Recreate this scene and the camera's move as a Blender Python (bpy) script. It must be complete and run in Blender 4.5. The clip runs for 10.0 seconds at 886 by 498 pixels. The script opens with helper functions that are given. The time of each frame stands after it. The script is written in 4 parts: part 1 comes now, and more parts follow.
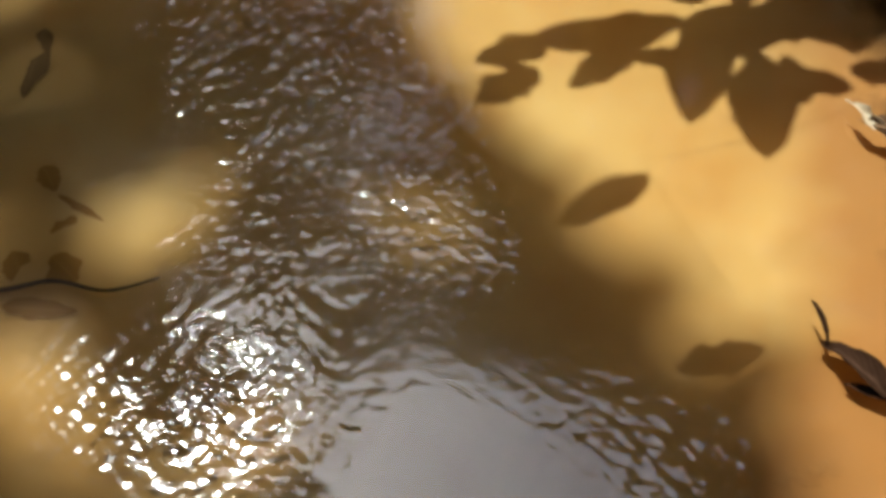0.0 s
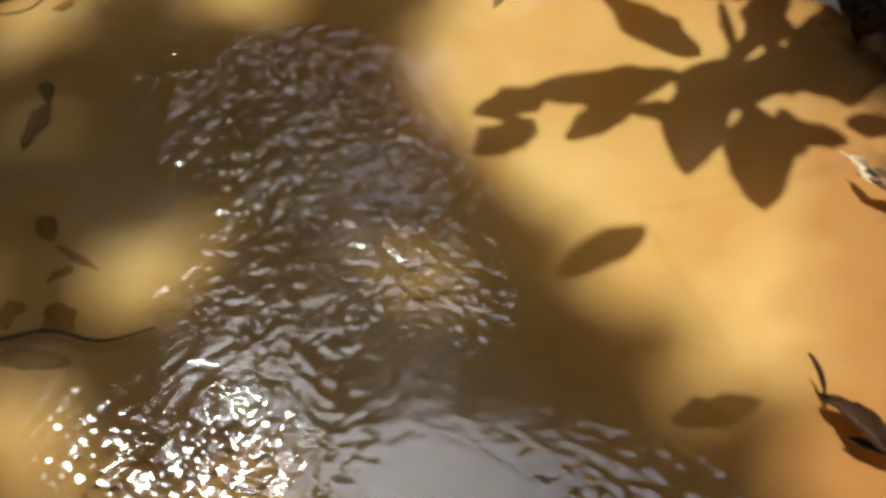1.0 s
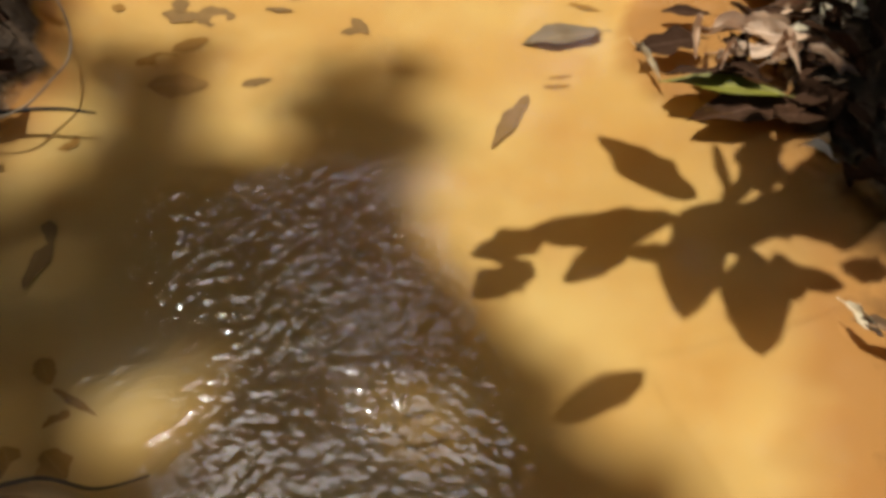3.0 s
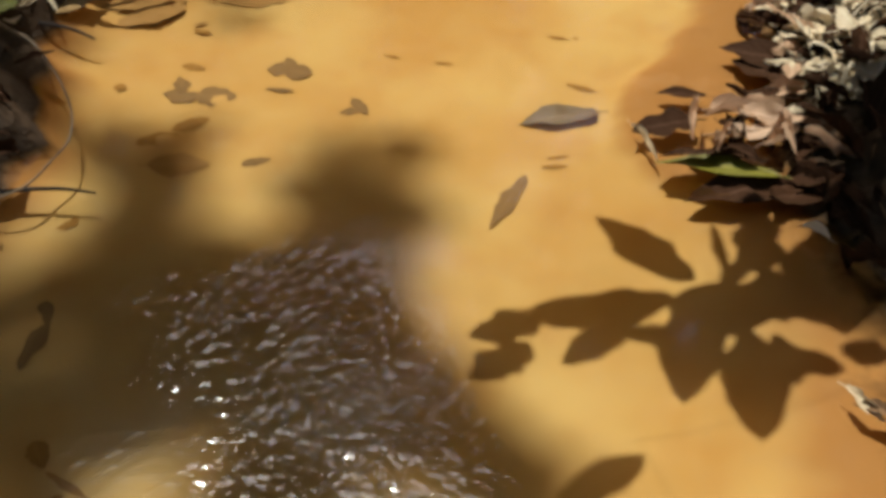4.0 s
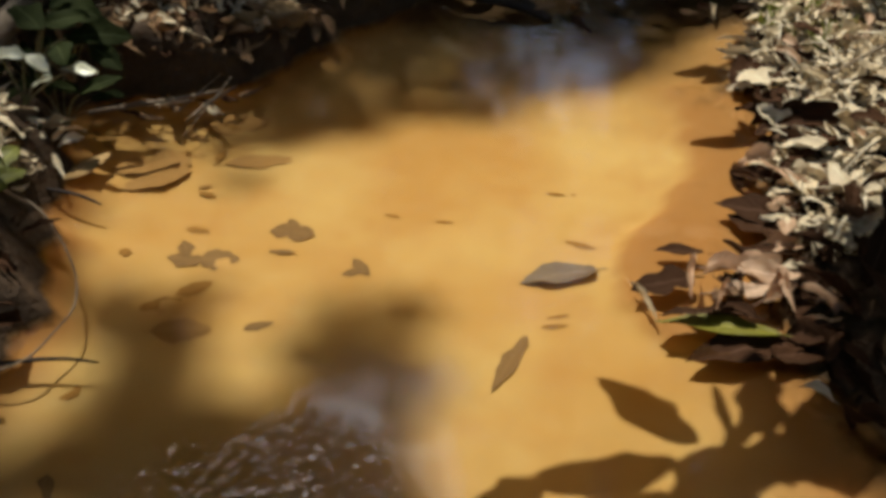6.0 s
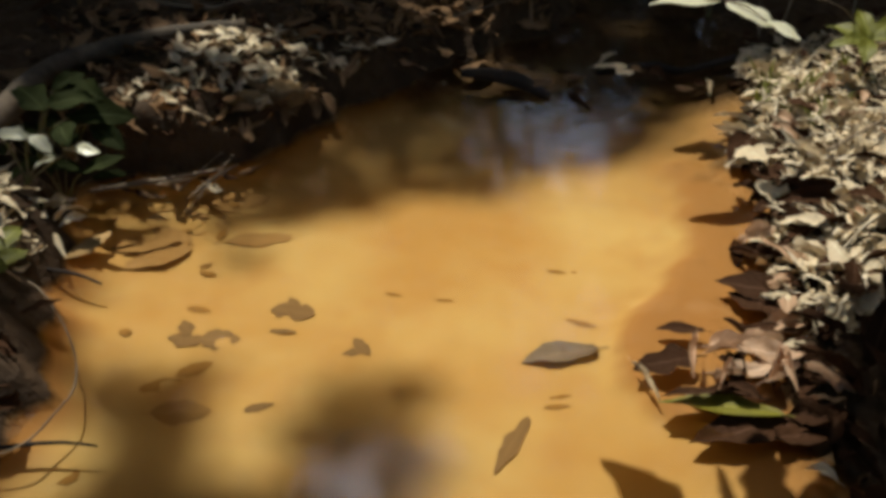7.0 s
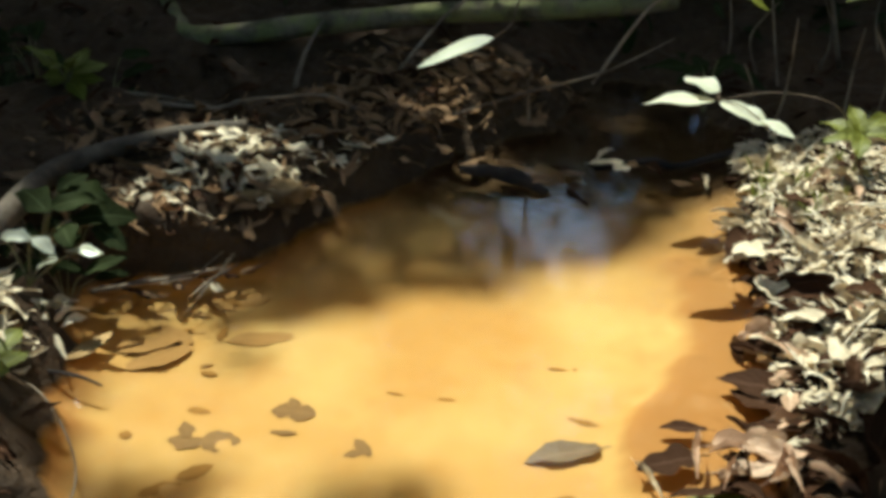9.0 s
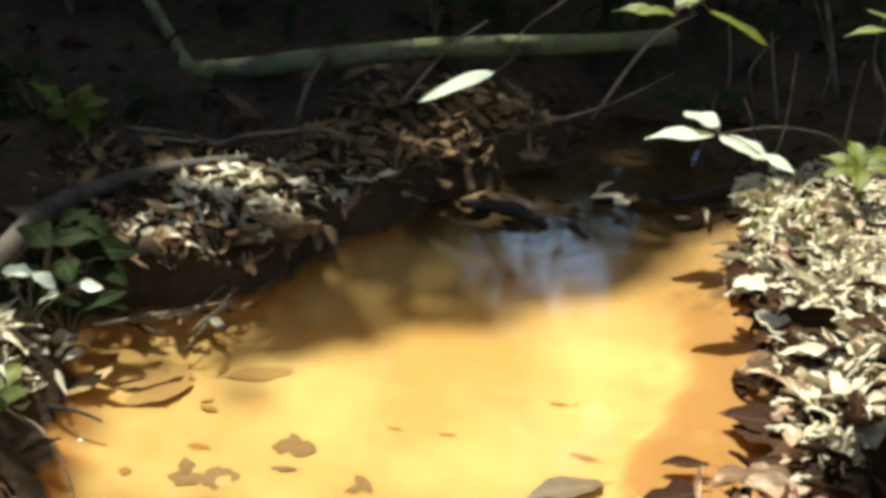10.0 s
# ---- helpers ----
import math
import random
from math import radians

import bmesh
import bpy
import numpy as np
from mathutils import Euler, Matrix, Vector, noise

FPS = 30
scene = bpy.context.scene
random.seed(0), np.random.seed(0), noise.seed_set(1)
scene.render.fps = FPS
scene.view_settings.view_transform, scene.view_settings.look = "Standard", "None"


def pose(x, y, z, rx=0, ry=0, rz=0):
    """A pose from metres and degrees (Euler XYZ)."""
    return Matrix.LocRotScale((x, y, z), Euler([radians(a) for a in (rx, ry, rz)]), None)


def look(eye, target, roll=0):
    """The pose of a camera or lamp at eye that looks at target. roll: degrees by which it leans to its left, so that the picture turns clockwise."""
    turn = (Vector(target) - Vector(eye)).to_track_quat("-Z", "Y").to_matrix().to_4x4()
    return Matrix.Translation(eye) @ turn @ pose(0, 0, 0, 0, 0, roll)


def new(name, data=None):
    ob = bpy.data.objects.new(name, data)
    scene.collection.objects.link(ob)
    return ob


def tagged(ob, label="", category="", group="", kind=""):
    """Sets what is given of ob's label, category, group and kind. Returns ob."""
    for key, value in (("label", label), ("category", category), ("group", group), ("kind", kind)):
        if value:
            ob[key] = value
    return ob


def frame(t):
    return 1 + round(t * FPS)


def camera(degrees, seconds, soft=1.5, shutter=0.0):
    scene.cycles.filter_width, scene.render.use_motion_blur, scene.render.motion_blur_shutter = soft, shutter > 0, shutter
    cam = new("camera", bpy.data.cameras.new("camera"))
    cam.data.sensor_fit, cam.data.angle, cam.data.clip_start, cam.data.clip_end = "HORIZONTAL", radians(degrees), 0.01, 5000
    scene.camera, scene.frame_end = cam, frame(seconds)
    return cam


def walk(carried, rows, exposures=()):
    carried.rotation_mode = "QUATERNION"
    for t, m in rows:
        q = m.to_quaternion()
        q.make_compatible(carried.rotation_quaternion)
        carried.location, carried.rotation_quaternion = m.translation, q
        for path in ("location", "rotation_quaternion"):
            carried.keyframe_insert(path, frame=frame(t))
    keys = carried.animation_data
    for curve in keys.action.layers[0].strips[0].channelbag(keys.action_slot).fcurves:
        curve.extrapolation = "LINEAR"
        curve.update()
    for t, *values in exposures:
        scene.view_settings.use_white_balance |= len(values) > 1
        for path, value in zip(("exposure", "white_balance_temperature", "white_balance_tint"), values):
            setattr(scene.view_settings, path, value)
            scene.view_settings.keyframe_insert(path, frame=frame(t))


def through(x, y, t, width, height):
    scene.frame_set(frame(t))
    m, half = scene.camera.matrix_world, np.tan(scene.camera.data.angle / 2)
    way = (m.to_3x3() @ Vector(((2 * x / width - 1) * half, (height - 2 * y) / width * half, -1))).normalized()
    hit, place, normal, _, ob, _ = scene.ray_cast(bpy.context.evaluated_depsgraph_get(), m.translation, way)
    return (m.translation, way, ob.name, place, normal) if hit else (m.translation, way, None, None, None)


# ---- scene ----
cam = camera(43.0, 10.0, soft=4.1)
PATH = [
    (0, (0.005, 0.001, 1.101), (-0.026, 1.178, -0.516), 1.45),
    (0.5, (0.016, -0.002, 1.098), (-0.028, 1.212, -0.492), 0.98),
    (1, (0.018, 0.001, 1.100), (-0.028, 1.251, -0.461), 1.14),
    (1.5, (0.018, 0.007, 1.108), (-0.031, 1.292, -0.425), 1.16),
    (2, (0.013, 0.017, 1.116), (-0.032, 1.339, -0.384), 1.50),
    (2.5, (0.013, 0.026, 1.128), (-0.035, 1.380, -0.343), 1.43),
    (4, (0.013, 0.046, 1.146), (-0.041, 1.526, -0.198), 1.57),
    (4.5, (0.019, 0.055, 1.156), (-0.044, 1.570, -0.147), 1.15),
    (5, (0.021, 0.062, 1.173), (-0.048, 1.615, -0.085), 0.74),
    (5.5, (0.022, 0.070, 1.189), (-0.052, 1.654, -0.030), 0.45),
    (7, (0.013, 0.092, 1.223), (-0.061, 1.776, 0.146), 0.21),
    (7.5, (0.012, 0.095, 1.233), (-0.063, 1.802, 0.193), 0.07),
    (8, (0.013, 0.099, 1.242), (-0.064, 1.828, 0.239), -0.07),
    (8.5, (0.010, 0.099, 1.247), (-0.067, 1.844, 0.273), -0.16),
    (9, (0.009, 0.097, 1.248), (-0.066, 1.858, 0.304), -0.15),
    (9.5, (0.006, 0.094, 1.252), (-0.069, 1.868, 0.331), -0.18),
    (10, (0.011, 0.098, 1.254), (-0.068, 1.885, 0.360), -0.26),
]
EXPOSURES = [(0, 1.80, 5950, 5), (2.5, 1.75, 6200, 7), (4, 1.50, 6350, 8), (5.5, 1.46, 6400, 8), (7.5, 1.36, 6550, 8), (8.5, 1.78, 6280, 3), (9, 2.14, 5870, -4), (9.5, 2.34, 5860, -4), (10, 2.48, 5860, -4)]
walk(cam, [(t, look(eye, target, roll)) for t, eye, target, roll in PATH], EXPOSURES)

# ---------------------------------------------------------------- light
SUN_SLOPE = Vector((-0.2534, 0.5204, 1.0))      # towards the sun, per metre of height
world = bpy.data.worlds.new("world")
scene.world = world
world.use_nodes = True
wn = world.node_tree
sky = wn.nodes.new("ShaderNodeTexSky")
sky.sky_type, sky.sun_disc = "NISHITA", False
sky.sun_elevation = math.atan2(1.0, math.hypot(SUN_SLOPE.x, SUN_SLOPE.y))
sky.sun_rotation = math.atan2(SUN_SLOPE.x, SUN_SLOPE.y)
sky.dust_density, sky.air_density = 1.8, 0.8
wn.links.new(sky.outputs[0], wn.nodes["Background"].inputs[0])
wn.nodes["Background"].inputs[1].default_value = 0.10
sun = new("sun", bpy.data.lights.new("sun", "SUN"))
sun.data.energy, sun.data.angle, sun.data.color = 1.7, radians(0.53), (1.0, 0.94, 0.82)
sun.matrix_world = look(SUN_SLOPE * 20, (0, 0, 0))


# ---------------------------------------------------------------- materials
def nodes_of(name):
    mat = bpy.data.materials.new(name)
    mat.use_nodes = True
    tree = mat.node_tree
    return mat, tree, tree.nodes["Principled BSDF"]


def add(tree, kind, **values):
    node = tree.nodes.new(kind)
    for key, value in values.items():
        node.inputs[key].default_value = value
    return node


def noise_at(tree, coords, scale, detail=4.0, rough=0.55):
    node = add(tree, "ShaderNodeTexNoise", Scale=scale, Detail=detail, Roughness=rough)
    tree.links.new(coords, node.inputs["Vector"])
    return node.outputs["Fac"]


def mixed(tree, fac, a, b, mode="MIX"):
    node = tree.nodes.new("ShaderNodeMix")
    node.data_type, node.blend_type = "RGBA", mode
    for socket, value in ((node.inputs[0], fac), (node.inputs[6], a), (node.inputs[7], b)):
        if isinstance(value, bpy.types.NodeSocket):
            tree.links.new(value, socket)
        elif isinstance(value, tuple):
            socket.default_value = (*value, 1)
        else:
            socket.default_value = value
    return node.outputs[2]


def sums(tree, op, a, b):
    node = tree.nodes.new("ShaderNodeMath")
    node.operation = op
    for socket, value in zip(node.inputs, (a, b)):
        if isinstance(value, bpy.types.NodeSocket):
            tree.links.new(value, socket)
        else:
            socket.default_value = value
    return node.outputs[0]


def spread(tree, value, lo, hi, to_lo=0.0, to_hi=1.0):
    node = add(tree, "ShaderNodeMapRange", **{"From Min": lo, "From Max": hi, "To Min": to_lo, "To Max": to_hi})
    tree.links.new(value, node.inputs["Value"])
    return node.outputs[0]


def bumped(tree, bsdf, height, strength=0.4, distance=0.01):
    node = add(tree, "ShaderNodeBump", Strength=strength, Distance=distance)
    tree.links.new(height, node.inputs["Height"])
    tree.links.new(node.outputs[0], bsdf.inputs["Normal"])


def leaf_material(name, base, dark, gloss=0.45, vein=1.25, through=0.0, spots=0.5, reach=0.4):
    """A leaf: two tones by noise, a lighter midrib and side veins, spots, and a tone of its own for each leaf."""
    mat, tree, bsdf = nodes_of(name)
    uv = tree.nodes.new("ShaderNodeUVMap")
    split = tree.nodes.new("ShaderNodeSeparateXYZ")
    tree.links.new(uv.outputs[0], split.inputs[0])
    coords = tree.nodes.new("ShaderNodeTexCoord").outputs["Object"]
    info = tree.nodes.new("ShaderNodeObjectInfo")
    island = tree.nodes.new("ShaderNodeNewGeometry")
    luck = sums(tree, "FRACT", sums(tree, "ADD", info.outputs["Random"], island.outputs["Random Per Island"]), 0.0)
    col = mixed(tree, noise_at(tree, coords, 35), dark, base)
    col = mixed(tree, sums(tree, "MULTIPLY", luck, reach), col, dark)
    speck = spread(tree, noise_at(tree, coords, 110, 2), 0.6, 0.72, 0, spots)
    col = mixed(tree, speck, col, tuple(c * 0.35 for c in dark))
    off = sums(tree, "ABSOLUTE", sums(tree, "SUBTRACT", split.outputs[1], 0.5), 0)
    rib = spread(tree, off, 0.02, 0.05, 1, 0)
    slant = sums(tree, "ADD", sums(tree, "MULTIPLY", split.outputs[0], 60.0), sums(tree, "MULTIPLY", off, -34.0))
    side = spread(tree, sums(tree, "SINE", slant, 0), 0.75, 1.0, 0, 0.45)
    lines = sums(tree, "MAXIMUM", rib, side)
    col = mixed(tree, sums(tree, "MULTIPLY", lines, 0.6), col, tuple(min(c * vein + 0.02, 0.9) for c in base))
    tree.links.new(col, bsdf.inputs["Base Color"])
    bsdf.inputs["Roughness"].default_value = gloss
    grain = sums(tree, "ADD", sums(tree, "MULTIPLY", lines, 0.5), noise_at(tree, coords, 60))
    bumped(tree, bsdf, grain, 0.5, 0.003)
    if through:
        glow = tree.nodes.new("ShaderNodeBsdfTranslucent")
        tree.links.new(col, glow.inputs[0])
        both = tree.nodes.new("ShaderNodeMixShader")
        both.inputs[0].default_value = through
        tree.links.new(bsdf.outputs[0], both.inputs[1])
        tree.links.new(glow.outputs[0], both.inputs[2])
        tree.links.new(both.outputs[0], tree.nodes["Material Output"].inputs[0])
    return mat


def bark_material(name, base, dark, moss=None):
    mat, tree, bsdf = nodes_of(name)
    coords = tree.nodes.new("ShaderNodeTexCoord").outputs["Object"]
    col = mixed(tree, noise_at(tree, coords, 45, 6), dark, base)
    col = mixed(tree, spread(tree, noise_at(tree, coords, 9), 0.4, 0.65), col, tuple(c * 0.6 for c in dark))
    if moss:
        col = mixed(tree, spread(tree, noise_at(tree, coords, 14), 0.42, 0.6, 0, 0.85), col, moss)
    tree.links.new(col, bsdf.inputs["Base Color"])
    bsdf.inputs["Roughness"].default_value = 0.8
    bumped(tree, bsdf, noise_at(tree, coords, 70, 6), 0.7, 0.006)
    return mat


def ground_material():
    """Orange silt under water, dark damp earth on the banks; shade is painted into the far bed."""
    mat, tree, bsdf = nodes_of("silt_and_soil")
    place = tree.nodes.new("ShaderNodeNewGeometry").outputs["Position"]
    split = tree.nodes.new("ShaderNodeSeparateXYZ")
    tree.links.new(place, split.inputs[0])
    silt = mixed(tree, spread(tree, noise_at(tree, place, 2.6, 3), 0.35, 0.65), (0.53, 0.340, 0.118), (0.62, 0.475, 0.21))
    silt = mixed(tree, spread(tree, noise_at(tree, place, 7, 5), 0.52, 0.75, 0, 0.5), silt, (0.48, 0.275, 0.09))
    silt = mixed(tree, spread(tree, noise_at(tree, place, 420, 2), 0.62, 0.8, 0, 0.18), silt, (0.30, 0.17, 0.06))
    soil = mixed(tree, noise_at(tree, place, 30, 6), (0.025, 0.015, 0.008), (0.10, 0.060, 0.032))
    soil = mixed(tree, spread(tree, noise_at(tree, place, 5), 0.45, 0.7, 0, 0.6), soil, (0.085, 0.050, 0.022))
    height = sums(tree, "ADD", split.outputs[2], sums(tree, "MULTIPLY", sums(tree, "SUBTRACT", noise_at(tree, place, 18), 0.5), 0.03))
    wet = spread(tree, height, -0.012, 0.006)
    # shade over the upstream water, painted by turning its bed to soil colour
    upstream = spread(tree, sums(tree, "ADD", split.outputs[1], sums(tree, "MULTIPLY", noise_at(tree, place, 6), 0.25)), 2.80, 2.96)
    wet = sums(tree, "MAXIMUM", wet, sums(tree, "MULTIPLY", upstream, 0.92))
    margin = spread(tree, split.outputs[2], -0.037, -0.018, 0.0, 0.85)
    silt = mixed(tree, margin, silt, (0.38, 0.20, 0.07))
    # painted shade: the silt gets darker towards the pool's far end
    far_shade = spread(tree, sums(tree, "ADD", split.outputs[1], sums(tree, "MULTIPLY", noise_at(tree, place, 9, 5), 0.5)), 2.46, 2.78, 0.0, 0.5)
    silt = mixed(tree, far_shade, silt, (0.40, 0.28, 0.12))
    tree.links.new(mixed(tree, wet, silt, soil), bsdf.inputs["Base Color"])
    tree.links.new(spread(tree, noise_at(tree, place, 24), 0.3, 0.7, 0.55, 0.95), bsdf.inputs["Roughness"])
    bsdf.inputs["Specular IOR Level"].default_value = 0.2
    rough = sums(tree, "MULTIPLY", noise_at(tree, place, 55, 6), wet)
    fine = sums(tree, "MULTIPLY", noise_at(tree, place, 300, 2), 0.025)
    bumped(tree, bsdf, sums(tree, "ADD", rough, fine), 0.7, 0.02)
    return mat


def water_material():
    """Clear, slightly tea-coloured water: it shows the bed and mirrors sky and trees."""
    mat, tree, bsdf = nodes_of("clear_water")
    tree.nodes.remove(bsdf)
    place = tree.nodes.new("ShaderNodeNewGeometry").outputs["Position"]
    bump = add(tree, "ShaderNodeBump", Strength=0.05, Distance=0.004)
    tree.links.new(noise_at(tree, place, 26, 2), bump.inputs["Height"])
    fresnel = add(tree, "ShaderNodeFresnel", IOR=1.76)
    tree.links.new(bump.outputs[0], fresnel.inputs["Normal"])
    clear = tree.nodes.new("ShaderNodeBsdfTransparent")
    clear.inputs[0].default_value = (0.96, 0.90, 0.79, 1)
    mirror = add(tree, "ShaderNodeBsdfAnisotropic", Roughness=0.085)
    tree.links.new(bump.outputs[0], mirror.inputs["Normal"])
    both = tree.nodes.new("ShaderNodeMixShader")
    tree.links.new(fresnel.outputs[0], both.inputs[0])
    tree.links.new(clear.outputs[0], both.inputs[1])
    tree.links.new(mirror.outputs[0], both.inputs[2])
    tree.links.new(both.outputs[0], tree.nodes["Material Output"].inputs[0])
    return mat


GROUND, WATER = ground_material(), water_material()
# bleached leaf, lifted further so its colour carries the sunny bank's glare
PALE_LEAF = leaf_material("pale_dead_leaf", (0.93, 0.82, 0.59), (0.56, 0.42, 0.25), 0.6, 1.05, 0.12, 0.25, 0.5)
TAN_LEAF = leaf_material("tan_dead_leaf", (0.34, 0.21, 0.11), (0.15, 0.085, 0.044), 0.5)
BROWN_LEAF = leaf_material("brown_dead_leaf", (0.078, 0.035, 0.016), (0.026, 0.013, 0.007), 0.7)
PINK_LEAF = leaf_material("crumpled_leaf", (0.80, 0.58, 0.40), (0.44, 0.25, 0.13), 0.45, 1.1, 0.25)
WET_LEAF = leaf_material("sodden_leaf", (0.44, 0.27, 0.09), (0.31, 0.18, 0.06), 0.95, 1.0)
OLIVE_LEAF = leaf_material("olive_leaf", (0.27, 0.25, 0.012), (0.13, 0.115, 0.008), 0.5, 1.2, 0.15, 0.2)
DROWNED_LEAF = leaf_material("drowned_leaf", (0.30, 0.20, 0.085), (0.20, 0.125, 0.055), 0.8, 1.0)
SILTED_LEAF = leaf_material("silted_leaf", (0.46, 0.30, 0.12), (0.36, 0.22, 0.08), 0.9, 1.0)
WET_LEAF.node_tree.nodes["Principled BSDF"].inputs["Specular IOR Level"].default_value = 0.05
# wet brown leaf; the sky's reflection on it is put in as grey
GREY_LEAF = leaf_material("sky_grey_leaf", (0.24, 0.19, 0.14), (0.12, 0.09, 0.065), 0.4, 1.1)
GREEN_LEAF = leaf_material("green_leaf", (0.22, 0.24, 0.020), (0.12, 0.12, 0.012), 0.55, 1.4, 0.3, 0.2)
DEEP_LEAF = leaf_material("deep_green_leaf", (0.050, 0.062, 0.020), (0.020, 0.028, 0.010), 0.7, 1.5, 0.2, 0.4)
# pale green leaf with its sunlit brightness put into a near-white colour
SUNLIT_LEAF = leaf_material("sunlit_leaf", (0.84, 0.84, 0.68), (0.68, 0.70, 0.48), 0.3, 1.2, 0.3, 0.15)
CANOPY_LEAF = leaf_material("canopy_leaf", (0.15, 0.18, 0.035), (0.08, 0.10, 0.022), 0.5, 1.3, 0.42, 0.1)
for dull in (BROWN_LEAF, TAN_LEAF, DEEP_LEAF):
    dull.node_tree.nodes["Principled BSDF"].inputs["Specular IOR Level"].default_value = 0.04
BARK = bark_material("bark", (0.24, 0.18, 0.12), (0.08, 0.06, 0.04))
MOSSY_BARK = bark_material("mossy_bark", (0.36, 0.29, 0.17), (0.10, 0.08, 0.04), (0.23, 0.23, 0.07))
TWIG = bark_material("twig_bark", (0.46, 0.36, 0.24), (0.20, 0.14, 0.09))
CLAY = bark_material("tan_clay", (0.42, 0.27, 0.11), (0.20, 0.12, 0.05))
STRAW = bark_material("dry_straw", (0.88, 0.80, 0.62), (0.62, 0.51, 0.35))
DARK_WOOD = bark_material("rotten_wood", (0.06, 0.042, 0.032), (0.02, 0.014, 0.012))


# ---------------------------------------------------------------- builders
def mesh_of(name, bm, material):
    data = bpy.data.meshes.new(name)
    bm.to_mesh(data)
    bm.free()
    data.materials.append(material)
    for face in data.polygons:
        face.use_smooth = True
    return data


def part(name, bm, material, parent, label=""):
    ob = new(name, mesh_of(name, bm, material))
    ob.parent = parent
    if label:
        ob["label"] = label
    return ob


def thing(name, bm, material, label, category, group="", kind=""):
    return tagged(new(name, mesh_of(name, bm, material)), label, category, group, kind)


def empty(name, at, label, category, group=""):
    ob = new(name)
    ob.location = at
    return tagged(ob, label, category, group)


def leaf(bm, length, width, m=None, bend=0.3, fold=0.25, twist=0.0, wave=0.0, tip=0.85, rows=9, cols=4, seed=0, ragged=0.0):
    """A leaf blade from its foot at the origin along +x, bent down (bend, radians), folded on its rib and waved at the rim."""
    uv = bm.loops.layers.uv.verify()
    rng = random.Random(seed)
    phase = rng.uniform(0, 6)
    m = m or Matrix()
    grid, x, z = [], 0.0, 0.0
    for i in range(rows + 1):
        s = i / rows
        angle = -bend * (s - 0.35)
        if i:
            x, z = x + length / rows * math.cos(angle), z + length / rows * math.sin(angle)
        half = 0.5 * width * max(math.sin(math.pi * s ** tip), 0.0) ** 0.75 + 0.0006
        torn = [half * (1 + ragged * noise.noise(Vector((5 * s, 7.3 * side, 3.1 * seed + 0.5)))) for side in (0, 1)]
        line = []
        for j in range(cols + 1):
            u = 2 * j / cols - 1
            rim = wave * width * abs(u) * math.sin(9 * s + 2.2 * u + phase)
            rise = fold * half * abs(u) + rim
            half = torn[u > 0]
            side = u * half * math.cos(min(abs(fold) * 0.8, 1.2))
            turn = twist * (s - 0.3)
            y, up = side * math.cos(turn) - rise * math.sin(turn), side * math.sin(turn) + rise * math.cos(turn)
            line.append(bm.verts.new(m @ Vector((x - up * math.sin(angle), y, z + up * math.cos(angle)))))
        grid.append(line)
    for i in range(rows):
        for j in range(cols):
            face = bm.faces.new((grid[i][j], grid[i + 1][j], grid[i + 1][j + 1], grid[i][j + 1]))
            for loop, (a, b) in zip(face.loops, ((i, j), (i + 1, j), (i + 1, j + 1), (i, j + 1))):
                loop[uv].uv = (a / rows, b / cols)


def tube(bm, points, radii, sides=7, lumps=0.0, seed=0):
    """A tapered round rod along points, smoothed, with closed ends."""
    rng = random.Random(seed)
    pts = [Vector(p) for p in points]
    fine, rads = [], []
    for i in range(len(pts) - 1):
        a, b, c, d = pts[max(i - 1, 0)], pts[i], pts[i + 1], pts[min(i + 2, len(pts) - 1)]
        for k in range(5):
            u = k / 5
            fine.append(0.5 * (2 * b + (c - a) * u + (2 * a - 5 * b + 4 * c - d) * u * u + (3 * b - a - 3 * c + d) * u ** 3))
            rads.append(radii[i] + (radii[i + 1] - radii[i]) * u)
    fine.append(pts[-1])
    rads.append(radii[-1])
    rings = []
    for i, (p, r) in enumerate(zip(fine, rads)):
        along = (fine[min(i + 1, len(fine) - 1)] - fine[max(i - 1, 0)]).normalized()
        side = along.cross(Vector((0.31, 0.17, 0.93))).normalized()
        over = along.cross(side)
        ring = []
        for k in range(sides):
            a = 2 * math.pi * k / sides
            rr = r * (1 + lumps * rng.uniform(-1, 1))
            ring.append(bm.verts.new(p + rr * (math.cos(a) * side + math.sin(a) * over)))
        rings.append(ring)
    for a, b in zip(rings, rings[1:]):
        for k in range(sides):
            bm.faces.new((a[k], a[(k + 1) % sides], b[(k + 1) % sides], b[k]))
    bm.faces.new(rings[0][::-1])
    bm.faces.new(rings[-1])


def rods(name, points, radii, material, label, category, group="", sides=7, lumps=0.08, seed=0):
    bm = bmesh.new()
    tube(bm, points, radii, sides, lumps, seed)
    return thing(name, bm, material, label, category, group)


# ---------------------------------------------------------------- ground and water
LEFT_Y = (-3.0, 0.9, 1.1, 1.35, 1.5, 1.65, 1.85, 2.05, 2.18, 2.27, 2.34, 2.5, 2.7, 2.9, 3.2, 3.7)
LEFT_X = (-1.0, -0.80, -0.74, -0.78, -0.74, -0.74, -0.82, -0.86, -0.90, -0.82, -0.55, -0.42, -0.30, -0.12, 0.18, 0.45)
RIGHT_Y = (-3.0, 0.6, 0.9, 1.15, 1.45, 1.6, 1.75, 1.9, 2.05, 2.2, 2.4, 2.7, 3.0, 3.4, 3.7)
RIGHT_X = (1.0, 0.82, 0.68, 0.62, 0.58, 0.54, 0.54, 0.58, 0.62, 0.66, 0.60, 0.66, 0.72, 0.66, 0.50)

